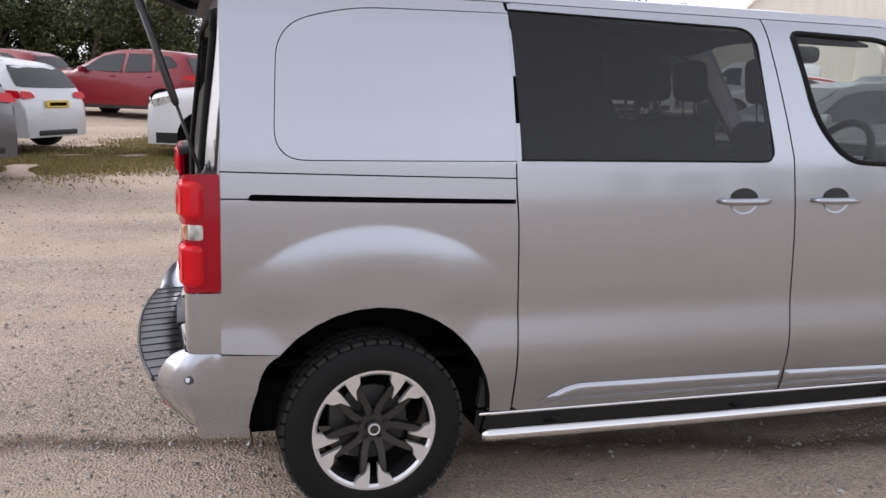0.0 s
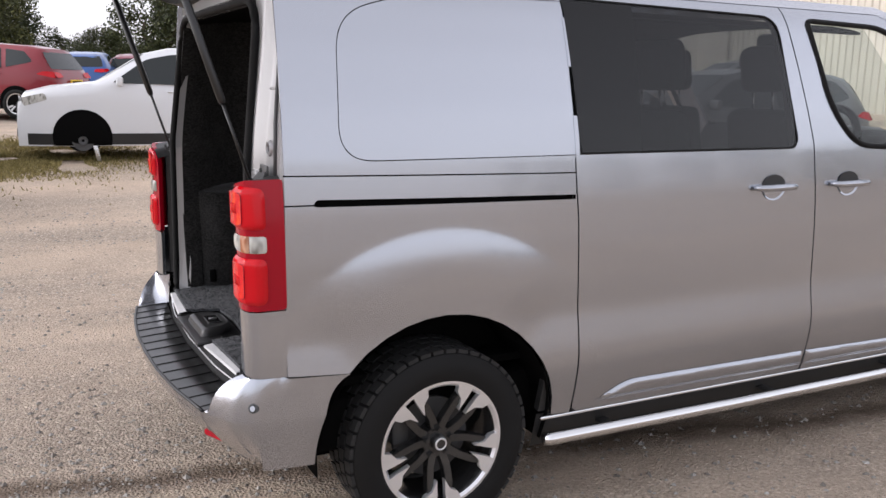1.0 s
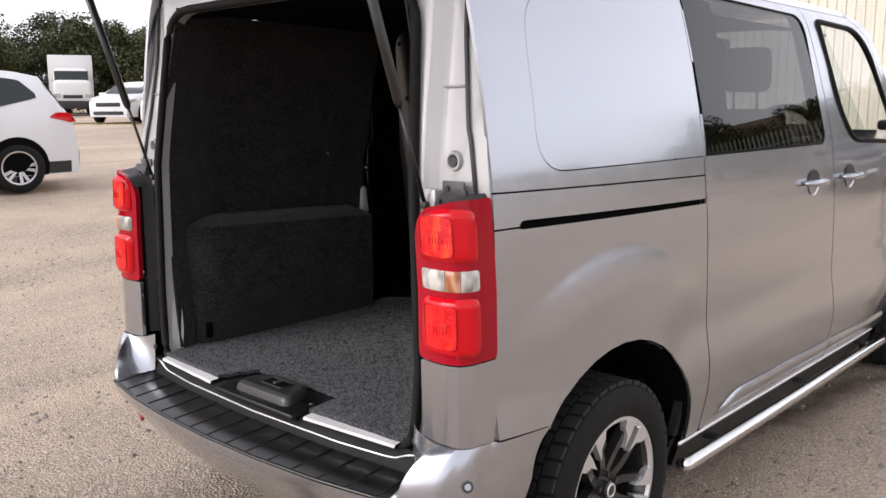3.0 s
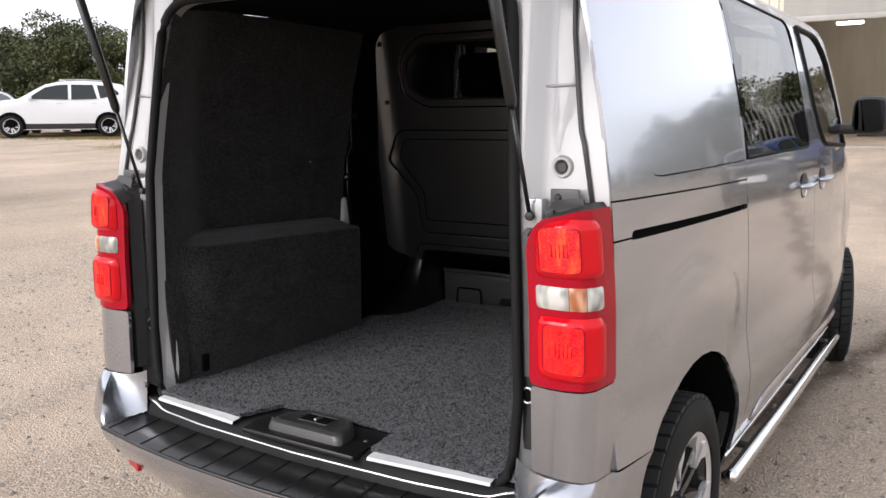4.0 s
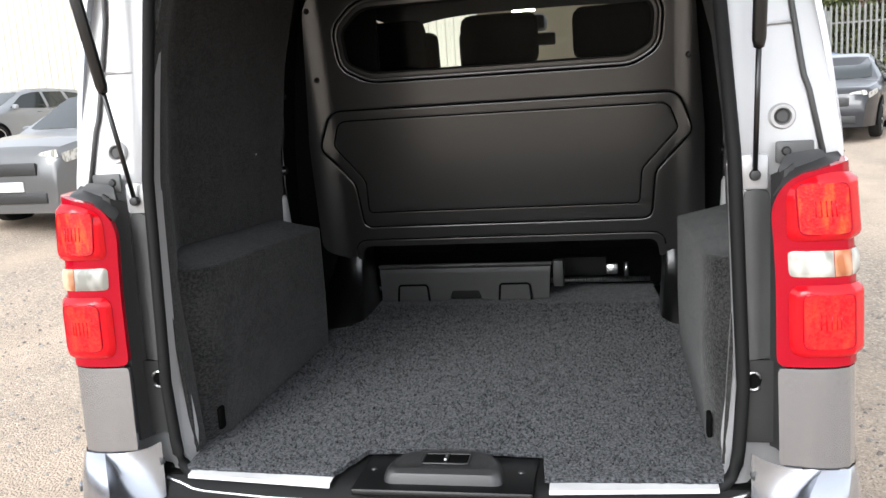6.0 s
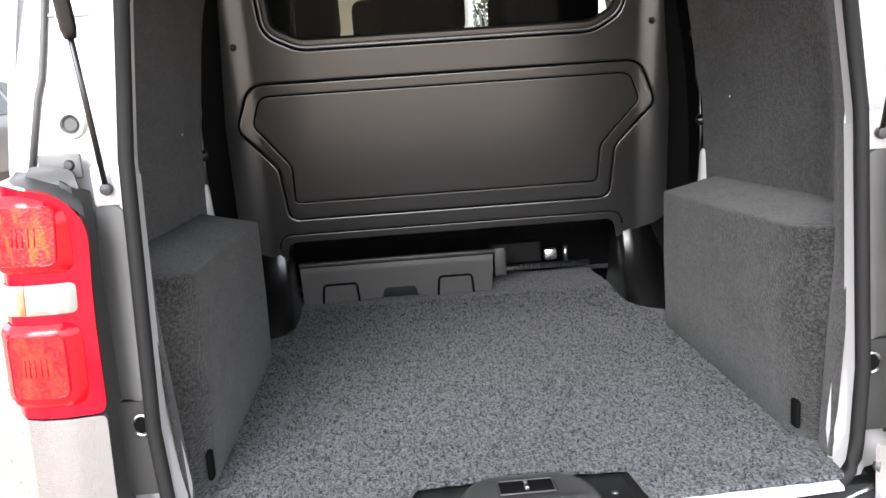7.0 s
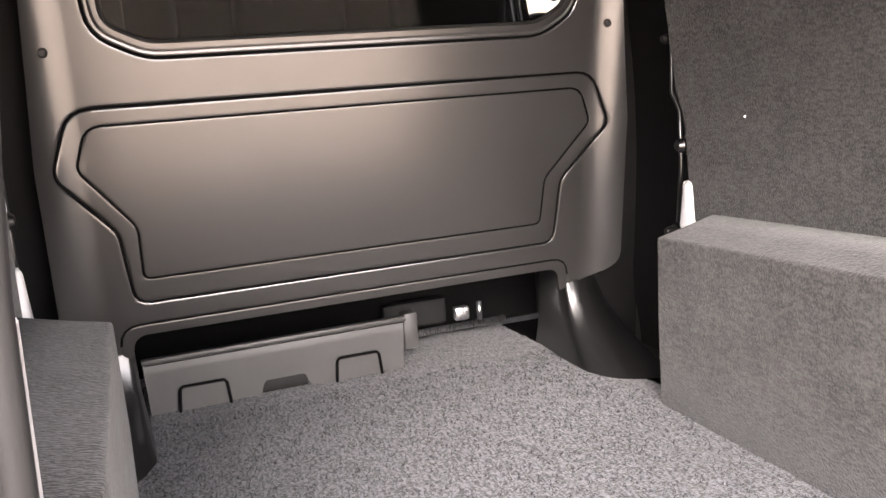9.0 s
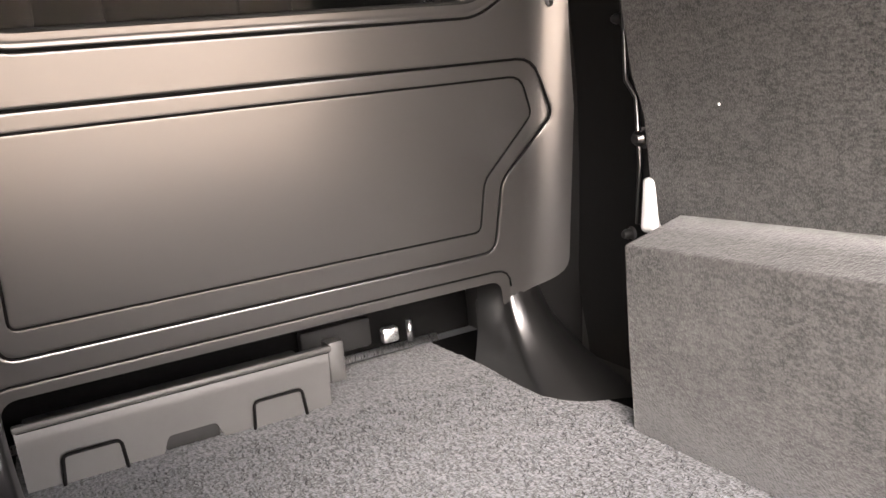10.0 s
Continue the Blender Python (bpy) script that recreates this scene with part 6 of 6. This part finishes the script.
def workshop():
    b = thing("workshop_building", (22.6, 0, 0.0), 0, "cream clad workshop with an open vehicle doorway", "building")
    g = ground_z(22.6, 0) - 0.1
    d0, d1, dz = -0.65, 3.4, 3.95
    ribbed_wall("wall", d1, 20.0, g, 7.2, 0, CREAM, b, label="cream ribbed cladding")
    ribbed_wall("wall", -2.2, d0, g, 1.6, 0, PALE, b, 0.2)
    box("wall_panel", (0.14, d0 + 2.2, 2.4), (0.05, (d0 - 2.2) / 2, 2.8), PALE, 0.01, b)
    box("lintel_panel", (0.14, d1 + 2.2, 3.25), (0.05, (d1 - 2.2) / 2, 5.6), PALE, 0.01, b)
    for y in (d0, d1):
        box("door_frame", (0.16, 0.14, dz - g), (-0.03, y, (dz + g) / 2), PALE, 0.01, b)
    box("door_head", (0.16, d1 - d0, 0.14), (-0.03, (d0 + d1) / 2, dz), PALE, 0.01, b)
    box("corner_trim", (0.18, 0.14, 7.2 - g), (-0.02, -2.22, (7.2 + g) / 2), PALE, 0.01, b)
    box("gutter", (0.16, 22.3, 0.14), (-0.07, 8.9, 7.2), PALE, 0.03, b)
    tube("downpipe", [(-0.1, -2.0, 7.1), (-0.1, -2.0, g + 0.2)], 0.05, PALE, b, sides=8)
    tube("wall_conduit", [(-0.1, -2.2, 4.0), (-0.1, d0, 3.9)], 0.035, TRIM_GREY, b, sides=6)
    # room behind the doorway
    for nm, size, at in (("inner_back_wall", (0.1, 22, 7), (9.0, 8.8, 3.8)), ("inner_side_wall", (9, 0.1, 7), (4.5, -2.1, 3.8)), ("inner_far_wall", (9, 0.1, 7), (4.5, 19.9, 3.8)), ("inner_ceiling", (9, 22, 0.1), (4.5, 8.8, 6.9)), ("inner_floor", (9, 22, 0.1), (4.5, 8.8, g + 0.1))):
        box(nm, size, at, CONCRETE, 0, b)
    # tube lights of the room; two of the four are added to brighten it
    for y, x, z in ((2.2, 3.0, 4.6), (1.0, 3.2, 4.75), (0.2, 6.0, 3.2), (2.6, 6.5, 4.4)):
        lt = box("tube_light", (0.16, 0.8, 0.08), (x, y, z), LIT, 0.02, b, "lit fluorescent tube")
    box("roof_sheet", (9.4, 22.4, 0.12), (4.5, 8.9, 7.3), PALE, 0.02, b)
    box("work_bench", (0.8, 1.6, 0.9), (5.5, 1.2, g + 0.6), TRIM_GREY, 0.02, b)


TRIM_BROWN = plastic("brown_door_frame", (0.16, 0.10, 0.07), 0.6)
LIT = bpy.data.materials.new("lit_tube")
LIT.use_nodes = True
LIT.node_tree.nodes["Principled BSDF"].inputs["Emission Color"].default_value = (1.0, 0.93, 0.78, 1)
LIT.node_tree.nodes["Principled BSDF"].inputs["Emission Strength"].default_value = 22.0
workshop()


def arched_hall():
    """White barrel-vaulted hall behind the parked cars."""
    h = thing("arched_hall", (24.4, 33.4, ground_z(24.4, 33.4) - 0.1), -35, "white barrel-vaulted storage hall", "building")
    R, W2 = 9.0, 9.0
    arc = [(W2 - R * math.cos(a), 8.0 * math.sin(a)) for a in np.linspace(0, math.pi, 25)]
    v = [(x, 0, z) for x, z in arc]
    part("end_wall", mesh("end_wall", v, [tuple(range(len(v)))], HALL, False), h)
    v, f = [], []
    for k in range(13):
        for x, z in arc:
            rib = 0.05 if k % 2 else 0.0
            v.append((W2 + (x - W2) * (1 + rib * 0.2), k * 2.0, z * (1 + rib * 0.2)))
    n = len(arc)
    for k in range(12):
        for i in range(n - 1):
            f.append((k * n + i, k * n + i + 1, (k + 1) * n + i + 1, (k + 1) * n + i))
    part("vault", mesh("vault", v, f, HALL), h)
    tube("edge_band", [(x, -0.03, z) for x, z in arc], 0.09, HALL, h, sides=6)
    box("hall_door", (4.0, 0.1, 4.2), (9.0, -0.04, 2.1), HALL, 0.02, h)


arched_hall()


def cottage():
    """Low rendered house with a brown tiled roof, across the yard."""
    h = thing("house", (36.0, -13.5, ground_z(36, -13.5) - 0.1), 18, "cream rendered house with a brown roof", "house")
    box("wall", (6.0, 7.0, 3.0), (0, 0, 1.5), CREAM, 0.02, h)
    v = [(-3.4, -3.8, 2.9), (3.4, -3.8, 2.9), (3.4, 3.8, 2.9), (-3.4, 3.8, 2.9), (0, -3.8, 4.6), (0, 3.8, 4.6)]
    v += [(x, y, z - 0.18) for x, y, z in v[:4]]
    part("roof", mesh("roof", v, [(0, 4, 5, 3), (1, 2, 5, 4), (0, 1, 4), (3, 5, 2), (6, 7, 1, 0), (7, 8, 2, 1), (8, 9, 3, 2), (9, 6, 0, 3), (9, 8, 7, 6)], TRIM_BROWN, False), h, "brown tiled roof")
    tube("gutter", [(-3.45, -3.8, 2.85), (-3.45, 3.8, 2.85)], 0.07, BLACK, h, sides=6)
    for y in (-2.1, 1.9):
        w = box("window", (0.08, 1.3, 1.2), (-3.0, y, 1.7), WHITE_PLASTIC, 0.01, h)
        box("pane", (0.03, 1.1, 1.0), (-3.05, y, 1.7), CAR_GLASS, 0.004, w)


cottage()


def palisade(x, y0, y1):
    GALV = material("galvanised_steel", (0.22, 0.225, 0.22), 0.6, 0.3)
    fn = add_noise(GALV, 9.0, 5.0, 0.6)
    feed(GALV, "Base Color", ramp(GALV, fn, [(0.3, (0.15, 0.155, 0.145)), (0.7, (0.26, 0.26, 0.25))]))
    c = thing("palisade_fence", (x, 0, ground_z(x, (y0 + y1) / 2)), 0, "galvanised steel palisade fence", "fence")
    H = 2.75
    v = [(0, -0.034, 0.1), (0.012, -0.012, 0.1), (0.012, 0.012, 0.1), (0, 0.034, 0.1), (0, -0.034, H - 0.12), (0.012, -0.012, H - 0.1), (0.012, 0.012, H - 0.1), (0, 0.034, H - 0.12), (0.004, 0, H), (0, 0.012, H - 0.02)]
    f = [(0, 1, 5, 4), (1, 2, 6, 5), (2, 3, 7, 6), (4, 5, 8), (5, 6, 8), (6, 7, 8)]
    pale = mesh("pale", v, f, GALV, False)
    y = y0
    while y < y1:
        o = part("pale", pale, c)
        o.location = (0, y, 0.0)
        y += 0.15
    for z in (0.5, 2.2):
        box("rail", (0.05, y1 - y0, 0.05), (0.05, (y0 + y1) / 2, z), GALV, 0.004, c)
    for k in range(int((y1 - y0) / 2.75) + 1):
        box("post", (0.06, 0.1, H - 0.2), (0.09, y0 + 2.75 * k, H / 2 - 0.1), GALV, 0.004, c)


palisade(24.0, -17.5, -2.35)


# ---- trees and hedge ----
def leaf_material(name, a, b):
    m = material(name, a, 0.6, 0, 0, 0.3)
    geo = m.node_tree.nodes.new("ShaderNodeNewGeometry")
    oi = m.node_tree.nodes.new("ShaderNodeObjectInfo")
    base = ramp(m, geo.outputs["Random Per Island"], [(0.0, tuple(c * 0.6 for c in a)), (0.6, a), (1.0, b)])
    tint = ramp(m, oi.outputs["Random"], [(0.0, (0.75, 0.8, 0.7)), (1.0, (1.25, 1.15, 0.9))])
    feed(m, "Base Color", mix(m, 1.0, base, tint, "MULTIPLY"))
    m.node_tree.nodes["Principled BSDF"].inputs["Subsurface Weight"].default_value = 0.0
    return m


LEAF = leaf_material("leaves", (0.050, 0.062, 0.026), (0.105, 0.115, 0.045))
BARK = plastic("bark", (0.09, 0.07, 0.05), 0.9, 30.0, 0.8)


def tree_proto(seed, h, spread, n_leaf):
    r = random.Random(seed)
    t = thing("tree", (0, -300 - seed * 20, 0), 0, "broadleaf tree in the hedge line", "tree", "hedge trees")
    limbs = []
    tr = [(0.12 * math.sin(k * 1.3 + seed), 0.12 * math.cos(k * 1.7 + seed), h * 0.6 * k / 6) for k in range(7)]
    tube("trunk", tr, 0.2, BARK, t, sides=7, radii=[0.22 - 0.024 * k for k in range(7)])
    centres = []
    for k in range(16):
        a, z = r.uniform(0, 6.28), h * r.uniform(0.12, 0.85)
        rad = spread * (0.55 + 0.45 * r.random()) * math.sin(math.pi * min(1, 0.2 + 0.72 * z / h)) ** 0.6
        end = Vector((rad * 0.75 * math.cos(a), rad * 0.75 * math.sin(a), z + 0.2))
        st = Vector(tr[min(6, int(z / h * 6))])
        if k % 2 == 0:
            tube("limb", [st, st.lerp(end, 0.5) + Vector((0, 0, 0.15)), end], 0.05, BARK, t, sides=5, radii=[0.07, 0.045, 0.02])
        centres.append((end, spread * r.uniform(0.28, 0.5)))
    centres.append((Vector((0, 0, h * 0.88)), spread * 0.4))
    rs = np.random.RandomState(seed)
    v, f = [], []
    for _ in range(n_leaf):
        c, cr = centres[rs.randint(len(centres))]
        d = rs.normal(size=3)
        d /= np.linalg.norm(d)
        p = np.array(c) + d * cr * rs.uniform(0.55, 1.08) * np.array([1, 1, 0.85])
        if p[2] < 0.1:
            p[2] = 0.1
        s = rs.uniform(0.045, 0.115)
        a = rs.normal(size=3)
        a -= d * (a @ d) * 0.6
        a /= np.linalg.norm(a)
        b = np.cross(a, rs.normal(size=3))
        b /= np.linalg.norm(b)
        i = len(v)
        v += [p - a * s, p + b * s * 0.55, p + a * s, p - b * s * 0.55]
        f.append((i, i + 1, i + 2, i + 3))
    part("crown", mesh("crown", v, f, LEAF, False), t)
    return t


def build_trees():
    protos = [tree_proto(1, 5.2, 2.4, 9800), tree_proto(2, 6.4, 2.6, 10400), tree_proto(3, 4.4, 2.6, 9400), tree_proto(4, 5.8, 2.2, 9000)]
    r = random.Random(7)
    spots = []
    for k in range(46):
        hd = 54.5 + 62.5 * k / 45
        D = 47 + r.uniform(-1.5, 1.5) + (2.5 if k % 2 else 0)
        gap = 82.0 < hd < 88.5
        D += 8.0 if 60.0 < hd < 74.0 else 0.0
        spots.append((-1.5 + D * math.cos(radians(hd)), -2.5 + D * math.sin(radians(hd)), r.uniform(0.85, 1.12) * (0.5 if gap else 1.0)))
    for k in range(7):
        spots.append((32 + r.uniform(-1, 2), -5.5 - 2.0 * k, r.uniform(0.75, 1.0)))
    for k in range(9):
        hd = 300 + 36 * k / 8
        spots.append((62 * math.cos(radians(hd)), 62 * math.sin(radians(hd)), r.uniform(0.7, 1.0)))
    for i, (x, y, s) in enumerate(spots):
        p = protos[i % 4]
        if i < 4:
            t = p
            t.matrix_world = pose(x, y, ground_z(x, y) - 0.1, 0, 0, r.uniform(0, 360)) @ Matrix.Diagonal((s * 1.1, s * 1.1, s, 1))
        else:
            t = copy_thing(p, Matrix())
            t.matrix_basis = pose(x, y, ground_z(x, y) - 0.1, 0, 0, r.uniform(0, 360)) @ Matrix.Diagonal((s * 1.1, s * 1.1, s, 1))


build_trees()


# ---- grass and loose stones ----
def build_grass():
    m = leaf_material("grass_blades", (0.22, 0.19, 0.08), (0.36, 0.30, 0.16))
    rs = np.random.RandomState(11)
    v, f = [], []
    zones = [((-1.6, 10.0), (2.2, 1.6), 30, 60000), ((-2.4, 8.7), (1.2, 0.5), 20, 16000), ((-0.4, 12.6), (1.4, 1.3), 10, 16000), ((13.0, 25.6), (4.0, 0.9), -45, 22000), ((15.0, 20.0), (3.2, 0.9), -42, 20000), ((13.2, 15.8), (2.6, 0.9), -45, 18000)]
    for (cx, cy), (ra, rb), ang, n in zones:
        ca, sa = math.cos(radians(ang)), math.sin(radians(ang))
        for _ in range(n):
            q, k = rs.uniform(0, 6.28), abs(rs.normal()) * 0.55
            u, w = ra * k * math.cos(q), rb * k * math.sin(q)
            x, y = cx + u * ca - w * sa, cy + u * sa + w * ca
            if noise.noise((x * 1.3, y * 1.3, 0)) < -0.3:
                continue
            z, h, a = ground_z(x, y), rs.uniform(0.012, 0.05), rs.uniform(0, 6.28)
            i = len(v)
            dx, dy = 0.012 * math.cos(a), 0.012 * math.sin(a)
            v += [(x - dx, y - dy, z - 0.005), (x + dx, y + dy, z - 0.005), (x + rs.normal() * 0.02, y + rs.normal() * 0.02, z + h)]
            f.append((i, i + 1, i + 2))
    g = part("grass", mesh("grass", v, f, m, False))
    tagged(g, "thin dry grass tufts on the gravel", "grass", kind="stuff")


build_grass()


def build_stones():
    m = material("loose_stones", grey(0.3), 0.9)
    geo = m.node_tree.nodes.new("ShaderNodeNewGeometry")
    feed(m, "Base Color", ramp(m, geo.outputs["Random Per Island"], [(0.0, (0.16, 0.14, 0.12)), (0.6, (0.30, 0.28, 0.25)), (0.93, (0.36, 0.34, 0.31)), (1.0, (0.46, 0.44, 0.41))]))
    rs = np.random.RandomState(5)
    v, f = [], []
    octa = np.array([(1, 0, 0), (0, 1, 0), (-1, 0, 0), (0, -1, 0), (0, 0, 1), (0, 0, -0.4)])
    faces = [(0, 1, 4), (1, 2, 4), (2, 3, 4), (3, 0, 4), (1, 0, 5), (2, 1, 5), (3, 2, 5), (0, 3, 5)]
    for k in range(29500):
        x, y = rs.uniform(-3.2, 4.5), rs.uniform(-3.0, 6.5)
        s = 0.0035 + 0.015 * rs.random() ** 5
        if k >= 26000:
            # coarser stones thrown up along the rut
            x = rs.uniform(-3.6, 0.6)
            y = RUT[0] * x + RUT[1] + rs.normal() * 0.35
            s = 0.003 + 0.012 * rs.random() ** 5
        a = rs.uniform(0, 6.28)
        R = np.array([[math.cos(a), -math.sin(a), 0], [math.sin(a), math.cos(a), 0], [0, 0, 1]])
        P = (octa * rs.uniform(0.6, 1.3, (6, 3)) * s * np.array([1, 1, 0.7])) @ R.T + np.array([x, y, ground_z(x, y) + s * 0.15])
        i = len(v)
        v += P.tolist()
        f += [tuple(i + k for k in q) for q in faces]
    g = part("loose_stones", mesh("loose_stones", v, f, m, False))
    tagged(g, "loose gravel stones scattered over the yard", "gravel", kind="stuff")


build_stones()
